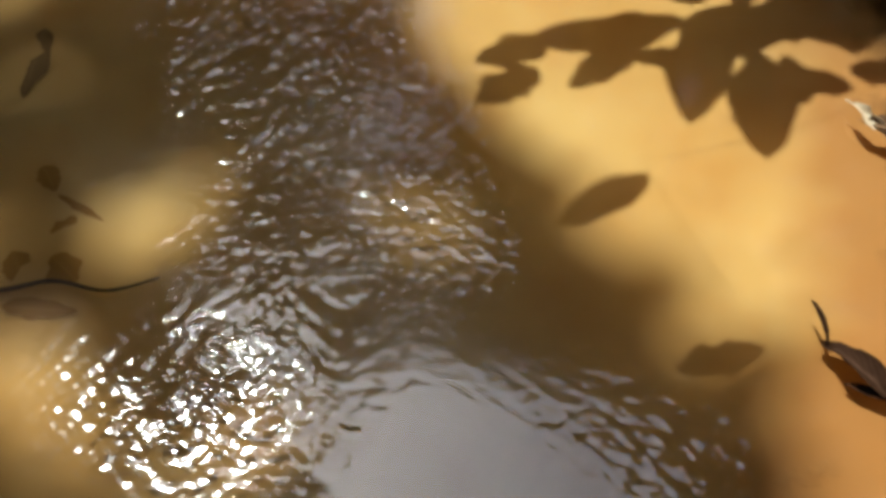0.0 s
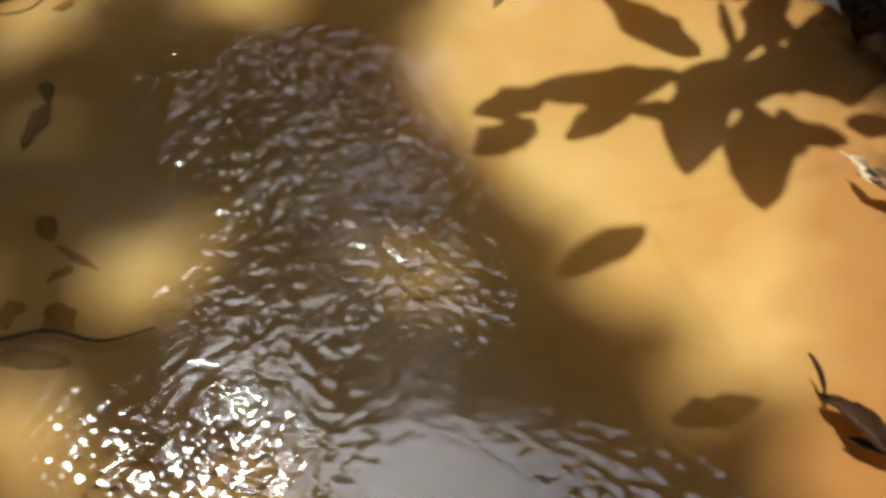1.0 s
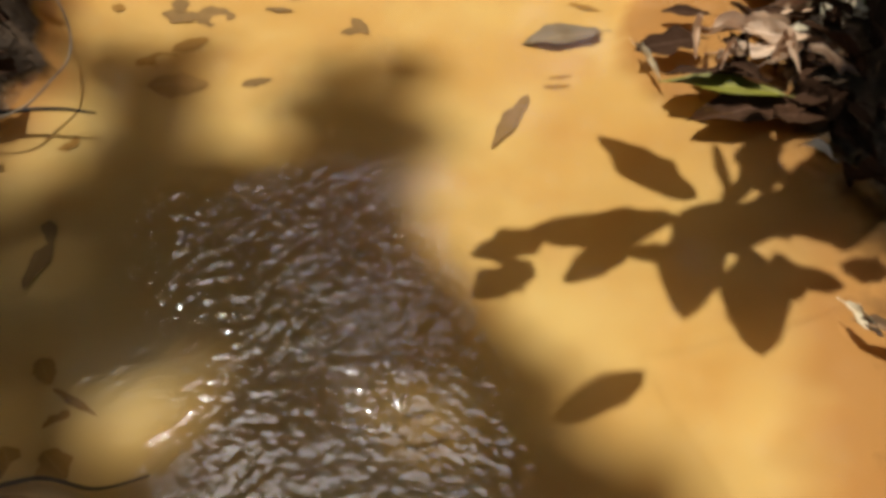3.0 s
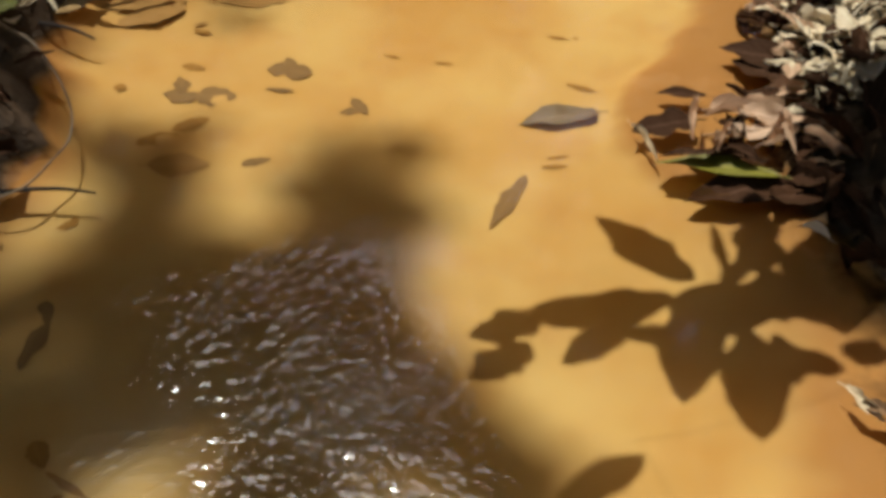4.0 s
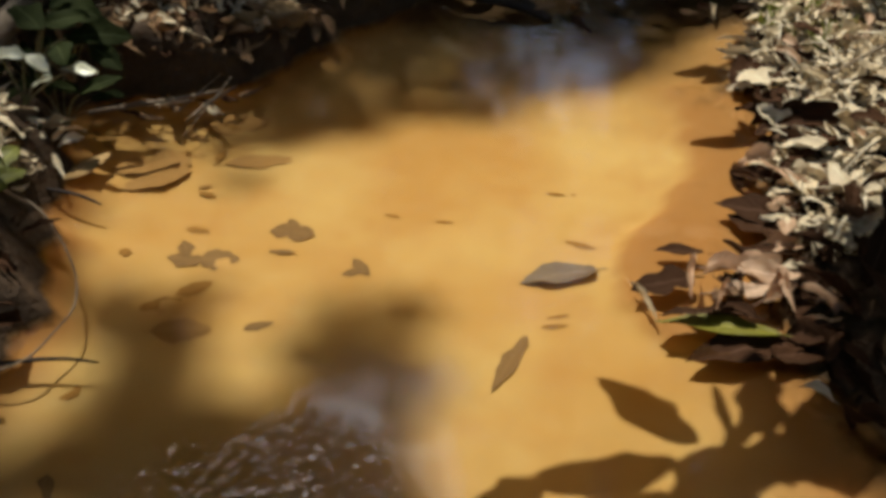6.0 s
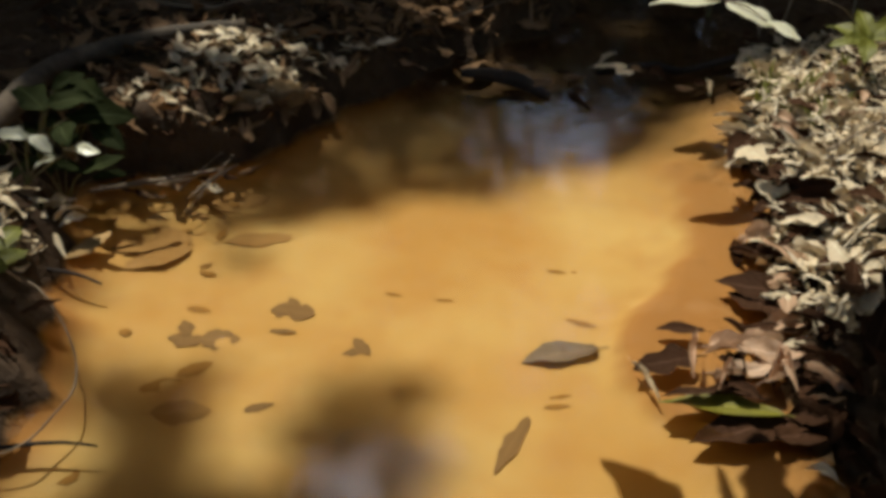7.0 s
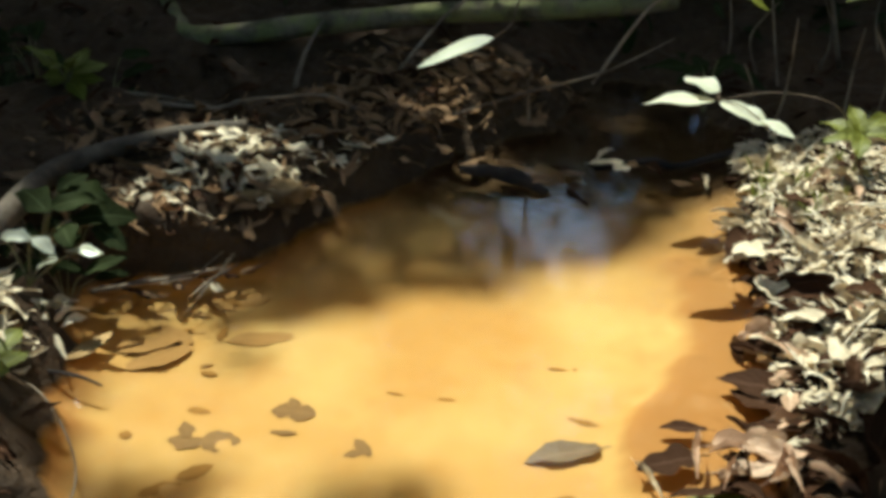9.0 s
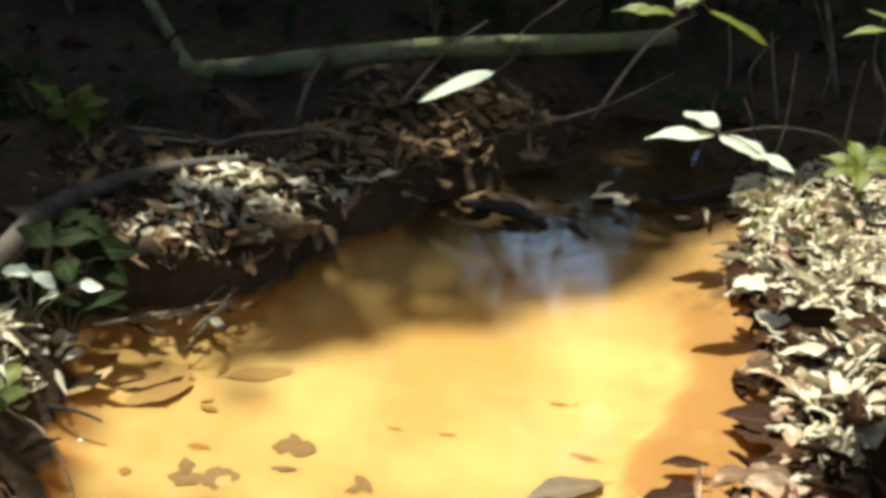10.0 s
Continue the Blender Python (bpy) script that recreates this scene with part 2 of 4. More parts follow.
SHELF_Y = (0.4, 0.58, 0.64, 0.74, 0.80, 0.906, 1.044, 1.2, 1.44, 1.49, 1.52, 1.60, 1.69, 1.81, 1.93, 2.04, 2.17, 2.42, 2.6, 2.8)
SHELF_X = (0.30, 0.32, 0.37, 0.45, 0.432, 0.455, 0.50, 0.58, 0.58, 0.48, 0.34, 0.284, 0.243, 0.285, 0.36, 0.425, 0.437, 0.445, 0.56, 0.8)


def shore(x, y):
    """Metres inside the water's edge (negative on the banks)."""
    x = x + 0.02 * np.sin(13 * y + 2 * x) + 0.012 * np.sin(31 * y + 1) + 0.01 * np.sin(53 * y)
    y = y + 0.02 * np.sin(15 * x) + 0.012 * np.sin(37 * x + 1)
    d = np.minimum(x - np.interp(y, LEFT_Y, LEFT_X), np.interp(y, RIGHT_Y, RIGHT_X) - x)
    return np.minimum(np.minimum(d, 0.8 * (3.6 - y)), y + 0.9)


def ground_z(x, y):
    d = shore(x, y)
    soft = 0.5 + 0.5 * np.tanh((x - 0.25) / 0.24)                   # low shelving bank on the right, steep one on the left
    bed = -0.045 * (1 - np.exp(-np.maximum(d, 0) / (0.06 + 0.13 * soft)))
    ragged = 0.009 * np.sin(29 * y + 3 + 9 * x) + 0.006 * np.sin(61 * y - 17 * x) + 0.003 * np.sin(133 * y + 40 * x)
    shelf = np.clip((x - np.interp(y, SHELF_Y, SHELF_X) + ragged) / np.where(y < 1.45, 0.13, 0.045) + 0.5, 0, 1)
    bed = bed * (1 - shelf) + np.maximum(bed, -0.014) * shelf       # the mud shelf along the right-hand brink
    high, run = 0.15 - 0.07 * soft, 0.09 + 0.16 * soft
    bank = high * (1 - np.exp(-np.maximum(-d, 0) / run)) + 0.06 * np.maximum(-d - 0.2, 0)
    far = 0.9 * np.clip((y - 3.5) / 3.0, 0, 1) ** 1.3
    hollow = -0.17 * np.exp(-((y - 3.22) / 0.17) ** 2) * np.clip(-0.12 - x, 0, 0.5) / 0.5 * np.clip(x + 1.7, 0, 0.4) / 0.4
    bump = 0.014 * np.sin(9.1 * x + 3 * y) * np.sin(7.3 * y - 2 * x) + 0.008 * np.sin(31 * x + 5 + 4 * y) * np.sin(27 * y - 6 * x)
    bump = bump + 0.005 * np.sin(63 * x + 20 * y) * np.sin(71 * y - 30 * x)
    return np.where(d > 0, bed + bump * 0.18 * np.minimum(d * 8, 1), bank + bump * np.minimum(-d * 8, 1)) + (far + hollow) * np.clip(-d * 4, 0, 1)


def ground_at(x, y):
    return float(ground_z(np.array(x), np.array(y)))


def steps(lo, hi, step, reach):
    inner = list(np.arange(lo, hi + step / 2, step))
    out, gap = [], step
    while not out or out[-1] < reach:
        gap *= 1.25
        out.append((out[-1] if out else 0) + gap)
    return np.array([lo - o for o in out[::-1]] + inner + [hi + o for o in out])


def sheet(name, xs, ys, heights, material, label, category):
    gx, gy = np.meshgrid(xs, ys)
    verts = np.stack([gx, gy, heights(gx, gy)], -1).reshape(-1, 3)
    n = len(xs)
    faces = [(j * n + i, j * n + i + 1, (j + 1) * n + i + 1, (j + 1) * n + i) for j in range(len(ys) - 1) for i in range(n - 1)]
    data = bpy.data.meshes.new(name)
    data.from_pydata(verts.tolist(), [], faces)
    data.materials.append(material)
    data.polygons.foreach_set("use_smooth", [True] * len(faces))
    return tagged(new(name, data), label, category, "", "structure")


def ripples(x, y):
    """Waves of a small spring that stirs the near part of the pool, and a faint one at the far end."""
    near = np.exp(-(((x + 0.16) / 0.37) ** 2 + ((y - 0.975) / 0.31) ** 2) ** 3)
    near = near * np.where(y > 0.7, np.clip((0.25 - 0.64 * (y - 0.7) - x) / 0.09, 0, 1), 1)
    near = near * np.clip((x + 0.44) / 0.16 + np.clip((y - 0.97) / 0.1, 0, 1), 0.3, 1) * (1 + 2.3 * np.clip((y - 0.95) / 0.2, 0, 1))
    near = near * (1 - 0.65 * np.exp(-((x + 0.36) / 0.09) ** 2 - ((y - 0.95) / 0.07) ** 2))
    glint = 1.35 * np.exp(-((x + 0.28) / 0.13) ** 2 - ((y - 0.58) / 0.08) ** 2) + 0.45 * np.exp(-((x - 0.27) / 0.15) ** 2 - ((y - 0.56) / 0.07) ** 2)
    calm = 0.07 * np.exp(-((x - 0.05) / 0.5) ** 2 - ((y - 0.55) / 0.15) ** 2)
    patchy = np.clip(0.65 + 0.75 * np.sin(17 * x + 5 * y + 1) * np.sin(21 * y - 6 * x + 2 * np.sin(9 * x)), 0.28, 1.1)
    rough = np.clip(near * patchy * np.clip((y - 0.66) / 0.14, 0, 1) + glint + calm, 0, 3.2)
    smooth = 1 - 0.6 * np.clip(glint / 2, 0, 1)
    z = 0
    for n, (size, high) in enumerate(((0.056, 0.42), (0.036, 0.44), (0.023, 0.42), (0.0145, 0.31), (0.0105, 0.17))):
        for k in range(3):
            a = 1.57 + (k - 1) * 0.8 + 0.35 * math.sin(7 * n + 1)
            bend = 0.6 * np.sin(9 * x + 3 * n + k) + 0.6 * np.sin(11 * y + 2 * k) + 0.5 * np.sin(23 * x - 14 * y + n)
            bend = bend + 0.45 * np.sin(43 * x + 27 * y + 5 * k + n) + 0.45 * np.sin(51 * y - 36 * x + 3 * n - k)
            z = z + high * (smooth if n > 1 else 1) * np.sin(2 * math.pi / size * (x * math.cos(a) + y * math.sin(a)) + 2.2 * bend)
    far = np.exp(-((x - 0.2) / 0.3) ** 2 - ((y - 2.6) / 0.22) ** 2)
    swell = np.sin(2 * math.pi / 0.045 * (y + 0.2 * x) + 2 * np.sin(31 * x) + 2 * np.sin(13 * y)) + 0.8 * np.sin(2 * math.pi / 0.033 * (y - 0.35 * x) + 3 * np.sin(23 * x + 1) + 2 * np.sin(17 * y))
    return 0.00052 * z * rough + 0.00008 * swell * far


sheet("ground", steps(-1.5, 1.5, 0.016, 120), steps(0.25, 4.4, 0.016, 120), ground_z, GROUND,
      "orange silt pool bed between dark damp earth banks", "ground")
sheet("water", np.concatenate([np.arange(-1.3, -0.7, 0.03), np.arange(-0.7, 0.55, 0.0027), np.arange(0.55, 1.3, 0.03)]),
      np.concatenate([np.arange(-1.2, 0.3, 0.1), np.arange(0.3, 1.3, 0.0027), np.arange(1.3, 2.3, 0.02), np.arange(2.3, 3.0, 0.007), np.arange(3.0, 3.9, 0.04)]), ripples, WATER,
      "shallow clear tea-coloured water, rippled at the near side", "water")


# ---------------------------------------------------------------- forest that shades the pool
SHADE_Y = (0.3, 0.60, 0.66, 0.72, 0.80, 0.90, 0.99, 1.03, 1.08, 1.20, 1.30)       # right-hand rim of the broad shade over the near water
SHADE_X = (0.36, 0.34, 0.31, 0.22, 0.18, 0.145, 0.11, 0.02, -0.01, -0.11, -0.17)
SHADES = [  # x, y, half widths of other shaded patches
    (-0.60, 1.61, 0.11, 0.055), (-0.565, 1.51, 0.075, 0.09), (-0.535, 1.38, 0.07, 0.10), (-0.47, 1.30, 0.13, 0.08),
    (-0.30, 1.30, 0.18, 0.085), (-0.84, 1.68, 0.09, 0.10), (0.72, 1.36, 0.14, 0.18), (0.72, 1.60, 0.08, 0.10), (-0.18, 1.49, 0.09, 0.16),
]
DAPPLED = [  # thin, broken shade: x, y, half widths, density
    (-0.68, 1.95, 0.16, 0.16, 0.03), (0.38, 0.60, 0.22, 0.12, 0.05), (-0.60, 1.06, 0.12, 0.16, 0.36), (-0.57, 0.80, 0.10, 0.12, 0.30), (-0.12, 2.50, 0.32, 0.19, 0.9), (-0.28, 0.58, 0.22, 0.12, 0.10),
    (-0.68, 1.35, 0.12, 0.12, 0.10), (-0.72, 2.08, 0.27, 0.16, 0.12), (-0.2, 3.38, 0.85, 0.13, 0.25), (0.14, 0.80, 0.10, 0.05, 0.3), (-0.185, 1.51, 0.115, 0.145, 0.6), (-0.38, 3.1, 0.38, 0.25, 0.7), (0.9, 3.4, 0.4, 0.3, 0.85),
]
CLEAR = [(-0.01, 2.965, 0.20, 0.11)]     # the gap that lights the long pale leaf
FLECKS = CLEAR + [  # sunny patches in the shade
    (-0.59, 2.56, 0.20, 0.11), (-0.12, 2.50, 0.28, 0.16), (-1.02, 2.10, 0.18, 0.10), (0.60, 2.22, 0.24, 0.12), (-0.38, 3.1, 0.35, 0.22), (-0.2, 3.38, 0.8, 0.12), (-0.74, 2.08, 0.24, 0.13), (0.9, 3.4, 0.4, 0.3),
    (-0.95, 1.98, 0.20, 0.09), (0.95, 2.70, 0.30, 0.20), (0.52, 2.60, 0.14, 0.05),
    (-0.43, 0.865, 0.11, 0.08), (-0.09, 0.91, 0.095, 0.058), (-0.31, 0.97, 0.10, 0.035), (-0.12, 0.70, 0.12, 0.03),
    (-0.30, 0.57, 0.18, 0.10), (-0.60, 1.06, 0.10, 0.13), (-0.57, 0.80, 0.09, 0.11), (-0.75, 2.19, 0.15, 0.08), (-0.68, 1.35, 0.10, 0.11), (-0.50, 0.66, 0.10, 0.07),
    (-0.18, 1.52, 0.13, 0.15), (-0.55, 2.95, 0.10, 0.04), (0.66, 2.52, 0.14, 0.08), (0.34, 2.90, 0.13, 0.05), (0.85, 3.2, 0.12, 0.06),
]


def within(x, y, patches):
    return any(((x - a) / c) ** 2 + ((y - b) / d) ** 2 < 1 for a, b, c, d in patches)


def dappled(x, y):
    if within(x, y, CLEAR):
        return False
    luck = math.sin(127.1 * x + 311.7 * y) * 43758.5453 % 1
    return any(((x - a) / c) ** 2 + ((y - b) / d) ** 2 < 1 and luck < thick for a, b, c, d, thick in DAPPLED)


def sunny(x, y):
    lit = -0.95 < x < 1.25 and 0.3 < y < (2.20 if x < -0.8 else 2.34 if x < -0.55 else 2.38 + 0.44 * x if x < 0.5 else 2.85)
    if y < 1.30 and x < np.interp(y, SHADE_Y, SHADE_X):
        lit = False
    return (lit and not within(x, y, SHADES)) or within(x, y, FLECKS)


def open_sky(p):
    """The gap between the crowns, upstream and overhead."""
    dx, dy, dz = p.x, p.y - 0.05, p.z + 1.15
    az, up = math.degrees(math.atan2(dx, dy)), math.degrees(math.atan2(dz, math.hypot(dx, dy)))
    az += 1.2 * math.sin(up * 1.7) * math.sin(up * 0.53)
    thin = math.sin(91 * p.x + 57 * p.y + 33 * p.z)
    low = (24.3 < up < 29.5 and -0.6 < az < 7.8 and thin > -0.85) or (29.5 < up < 41 and 1 < az < 7.5 + max(36 - up, 0) * 0.4 and thin > 0.25)
    low = low or (33.5 < up < 39.5 and 1 < az < 6.8 and thin > -0.6)
    mid = (42 < up < 60 and -9 < az < -0.5 and thin > -0.6) or (42 < up < 50 and -12 < az < -1 and thin > -0.9)
    high = 60 + (az / 13) ** 2 < up < 77 and -17 < az < 34 and dy > 0
    return low or mid or high or (dy < -0.6 and up > 30 and thin > -0.7)


TREES = [(-6.5, 3.0, 0.30), (-8.0, 11.0, 0.30), (3.8, 11.5, 0.28), (6.5, 4.5, 0.32), (4.5, -4.0, 0.24), (-4.5, -4.5, 0.27)]


def forest():
    rng = random.Random(5)
    crowns = [([], [], []) for _ in TREES]
    reach, top = 18.0, 11.0
    for n in range(135000):
        u, a = rng.random(), rng.uniform(0, 2 * math.pi)
        r = reach * math.sqrt(u * 0.999 if n % 2 else 1 - u * u)      # crowns above, hanging foliage and undergrowth at the sides
        z = top * math.sqrt(max(1 - (r / reach) ** 2, 0)) * rng.uniform(0.84, 1.04) + 0.2
        p = Vector((r * math.cos(a), 3.5 + r * math.sin(a), z))
        g = p - SUN_SLOPE * p.z
        size, count = rng.uniform(0.30, 0.56) * (1.15 if r > 11 else 1.0), 1
        if -2 < g.x < 2.5 and -0.6 < g.y < 4:
            size, count = rng.uniform(0.11, 0.18), 12
        near = min(range(len(TREES)), key=lambda k: (TREES[k][0] - p.x) ** 2 + (TREES[k][1] - p.y) ** 2)
        verts, faces, _ = crowns[near]
        if count > 1 and n % 3 == 0:                                 # the upper storey of the tall tree that stands towards the sun
            verts, faces, _ = crowns[1]
            p = g + SUN_SLOPE * rng.uniform(14.6, 16.0)
            size = rng.uniform(0.18, 0.30)
        for k in range(count):
            q = p + Vector((rng.uniform(-0.3, 0.3), rng.uniform(-0.3, 0.3), rng.uniform(-0.1, 0.1))) * (count > 1)
            turn = Euler((rng.uniform(-0.5, 0.5), rng.uniform(-0.5, 0.5), rng.uniform(0, 6.3))).to_matrix()
            slim = rng.uniform(0.28, 0.42)
            g = q - SUN_SLOPE * q.z
            if p.z > 14 and any(sunny(g.x + a, g.y + b) and not dappled(g.x + a, g.y + b) for a, b in ((0.1, 0), (-0.1, 0), (0, 0.1), (0, -0.1))):
                continue
            if open_sky(q) or (sunny(g.x, g.y) and not dappled(g.x, g.y)):
                continue
            fine = 0.5 if ((g.x + 0.12) / 0.36) ** 2 + ((g.y - 2.5) / 0.22) ** 2 < 1 else 1.0     # thin twigs with small leaves
            base = len(verts)
            span = size * fine
            w = span * slim
            for c in ((-0.5 * span, 0, 0), (-0.15 * span, w * 0.9, 0.02), (0.25 * span, w * 0.6, 0.0), (0.5 * span, 0, -0.04), (0.25 * span, -w * 0.6, 0.0), (-0.15 * span, -w * 0.9, 0.02)):
                verts.append(tuple(q + turn @ Vector(c)))
            faces.append((base, base + 1, base + 2, base + 3))
            faces.append((base, base + 3, base + 4, base + 5))
    for (x, y, r), (verts, faces, _) in zip(TREES, crowns):
        z = ground_at(x, y)
        tree = empty("tree", (x, y, z), "tall rainforest tree with a dense dark green crown", "tree", "trees round the pool")
        bm = bmesh.new()
        lean = Vector((-x * 0.12, (3.5 - y) * 0.12, 0))
        tall = 1.75 if (x, y) == TREES[1][:2] else 1.0
        tube(bm, [(0, 0, -0.3), (0.05, 0.02, 1.5), tuple(lean * 0.5 + Vector((0, 0, 5.0 * tall))), tuple(lean + Vector((0, 0, 8.6 * tall)))], [r * 1.4, r, r * 0.75, r * 0.35], 12, 0.05)
        part("trunk", bm, BARK, tree)
        for k in range(5):
            a = 1.256 * k + x
            bm = bmesh.new()
            foot = lean * (0.45 + 0.1 * k) + Vector((0, 0, (4.8 + 0.75 * k) * tall))
            tube(bm, [foot, foot + Vector((1.2 * math.cos(a), 1.2 * math.sin(a), 0.5)), foot + Vector((2.6 * math.cos(a), 2.6 * math.sin(a), 0.8))], [r * 0.4, r * 0.25, r * 0.06], 8, 0.05)
            part("limb", bm, BARK, tree)
        data = bpy.data.meshes.new("crown")
        data.from_pydata([(a - x, b - y, c - z) for a, b, c in verts], [], faces)
        data.materials.append(CANOPY_LEAF)
        data.uv_layers.new()
        crown = new("crown", data)
        crown.parent = tree


forest()

# the leafy branch over the pool, out of sight, whose shadow lies on the bed
BRANCH_Z = 1.15
SHADOW_LEAVES = [
    (0.053, 1.923, 134, 0.209, 0.075), (0.020, 1.889, -169, 0.239, 0.079), (-0.180, 1.851, -152, 0.124, 0.058),
    (-0.050, 1.854, -136, 0.147, 0.060), (0.056, 1.911, -101, 0.235, 0.098), (0.116, 1.818, -92, 0.205, 0.088),
    (0.009, 1.817, -174, 0.074, 0.038), (0.152, 1.930, 82, 0.143, 0.076), (0.043, 1.873, 3, 0.229, 0.103),
    (0.184, 1.914, 28, 0.192, 0.100), (0.158, 1.770, -31, 0.097, 0.048), (0.243, 1.771, -24, 0.072, 0.052),
    (-0.201, 1.790, -137, 0.114, 0.059), (-0.052, 1.595, -142, 0.148, 0.056), (0.102, 1.939, 94, 0.106, 0.021),
    (0.034, 1.903, -47, 0.131, 0.113), (0.068, 1.331, -163, 0.111, 0.040), (0.18, 1.86, 0, 0.15, 0.11),
    (0.11, 1.87, 10, 0.12, 0.085), (0.19, 1.93, 22, 0.17, 0.09), (0.075, 1.83, -128, 0.10, 0.06), (0.155, 1.80, -80, 0.10, 0.05), (0.09, 1.91, 48, 0.13, 0.04),
]


def overhanging_branch():
    root = empty("overhanging_branch", (0, 0, 0), "leafy branch with long green leaves hanging over the pool", "branch")
    bm = bmesh.new()
    tube(bm, [(1.6, 2.2, 0.1), (1.2, 2.15, 0.9), (0.75, 2.0, 1.25), (0.3, 1.9, BRANCH_Z + 0.02), (0.05, 1.89, BRANCH_Z), (-0.19, 1.84, BRANCH_Z)], [0.02, 0.012, 0.006, 0.004, 0.003, 0.0012], 7, 0.05)
    part("stem", bm, TWIG, root)
    bm = bmesh.new()
    tube(bm, [(0.75, 2.0, 1.25), (0.35, 1.75, 1.2), (0.0, 1.63, BRANCH_Z), (-0.05, 1.6, BRANCH_Z), (0.07, 1.34, BRANCH_Z)], [0.0014, 0.0007, 0.0005, 0.0005, 0.0004], 6, 0.05)
    part("stem", bm, TWIG, root)
    for n, (x, y, yaw, length, width) in enumerate(SHADOW_LEAVES):
        bm = bmesh.new()
        leaf(bm, length, width * 1.05, pose(x, y, BRANCH_Z, 0, 0, yaw), 0.1, 0.05, 0, 0.01, 0.9, 14, 4, n, 0.45)
        part("leaf", bm, GREEN_LEAF, root)


overhanging_branch()


# ---------------------------------------------------------------- leaves, one by one
LABELS = {
    "pale_dead_leaf": "pale sun-bleached dead leaf, dry and curled, on leaf litter",
    "tan_dead_leaf": "tan dry dead leaf with a raised midrib on the bank",
    "brown_dead_leaf": "dark brown dead leaf lying damp on the bank",
    "sodden_leaf": "dark sodden leaf lying on the silt under water",
    "crumpled_leaf": "crumpled pinkish-tan dead leaf lying dry at the waterside",
    "silted_leaf": "large drowned leaf dusted with orange silt under water",
    "sky_grey_leaf": "brown dead leaf sunk in the shallow water, greyed like reflected sky",
    "drowned_leaf": "dark brown leaf lying drowned on the orange silt",
    "olive_leaf": "fresh yellow-green fallen leaf floating at the water's edge",
}
PROTOTYPES = {}


def leaf_shape(material, kind):
    """Shared leaf meshes, one metre long: flat, cupped, rolled, waved, twisted."""
    key = (material.name, kind)
    if key not in PROTOTYPES:
        bm = bmesh.new()
        width, bend, fold, twist, wave = [(0.42, 0.3, 0.2, 0.0, 0.05), (0.46, 0.9, 0.7, 0.3, 0.08), (0.40, 1.5, 0.9, -0.5, 0.10),
                                          (0.50, -0.7, 0.35, 0.5, 0.14), (0.34, 0.6, 1.1, 0.9, 0.05), (0.44, 0.5, -0.5, -0.3, 0.10),
                                          (0.50, 1.9, 1.0, 1.2, 0.22), (0.52, -1.3, 1.2, -1.0, 0.26)][kind % 8]
        sunk = material in (WET_LEAF, DROWNED_LEAF)
        leaf(bm, 1.0, width, None, bend * (0.3 if sunk else 1), fold * (0.2 if sunk else 1), twist * (0 if sunk else 1), 0.03 if sunk else wave, 0.85, 14, 6, kind, 0.6 if sunk or kind > 5 else 0.4)
        if not sunk:
            tube(bm, [(-0.16, 0.01, -0.02), (-0.05, 0, 0.0), (0.06, 0, 0.004)], [0.009, 0.011, 0.010], 5)
            for v in bm.verts if material != OLIVE_LEAF else ():
                v.co += 0.045 * noise.noise_vector(v.co * 7 + Vector((kind, 2.3 * kind, 0)))
        PROTOTYPES[key] = mesh_of("dead_leaf", bm, material)
    return PROTOTYPES[key]


def fallen_leaf(x, y, z, yaw, length, width, material, kind, tilt=0.0, roll=0.0, group="fallen leaves on the bank", name="dead_leaf", puff=0.7):
    ob = new(name, leaf_shape(material, kind))
    ob.matrix_world = pose(x, y, z, roll, tilt, yaw) @ Matrix.Diagonal((length, width / 0.42, length * (0.13 if material in (WET_LEAF, SILTED_LEAF, DROWNED_LEAF) else puff), 1))
    return tagged(ob, LABELS[material.name], "leaf", group)


def scatter(rng, count, xs, ys, sizes, choice, keep, group, lift=0.02, slim=(0.24, 0.46)):
    made = 0
    while made < count:
        x, y = rng.uniform(*xs), rng.uniform(*ys)
        if not keep(x, y):
            continue
        made += 1
        size = rng.uniform(*sizes)
        material = rng.choice(choice)
        z = ground_at(x, y) + 0.004 + rng.random() ** 2 * lift
        fallen_leaf(x, y, z, rng.uniform(0, 360), size, size * rng.uniform(*slim), material, rng.randrange(16), rng.uniform(-22, 22), rng.uniform(-40, 40), group)


def litter_bits(name, seed, count, xs, ys, keep, material, label, sizes=(0.012, 0.045), slim=None, lift=0.012):
    """Broken leaf bits, too many to count."""
    rng = random.Random(seed)
    bm = bmesh.new()
    bm.loops.layers.uv.verify()
    made = 0
    while made < count:
        x, y = rng.uniform(*xs), rng.uniform(*ys)
        if not keep(x, y):
            continue
        made += 1
        size = rng.uniform(*sizes)
        m = pose(x, y, ground_at(x, y) + rng.uniform(0.002, lift), rng.uniform(-35, 35), rng.uniform(-25, 25), rng.uniform(0, 360))
        fine = sizes[1] > 0.06
        lean = slim or ((0.12, 0.36) if fine else (0.12, 0.6))
        leaf(bm, size, size * rng.uniform(*lean), m, rng.uniform(-1.2, 1.8), rng.uniform(-0.6, 1.0), rng.uniform(-1, 1), 0.16, 0.8, 7 if fine else 3, 4 if fine else 2, made, 0.7)
    return thing(name, bm, material, label, "leaf litter", "", "stuff")


def on_right(x, y):
    return -0.75 < shore(x, y) < -0.005 and x > 0.2


def on_brink(x, y):
    return -0.10 < shore(x, y) < 0.0 and x > 0.2


def on_left(x, y):
    return -0.9 < shore(x, y) < -0.02 and x < -0.3 and y < 2.6


def on_far(x, y):
    return shore(x, y) < -0.03 and y > 2.25


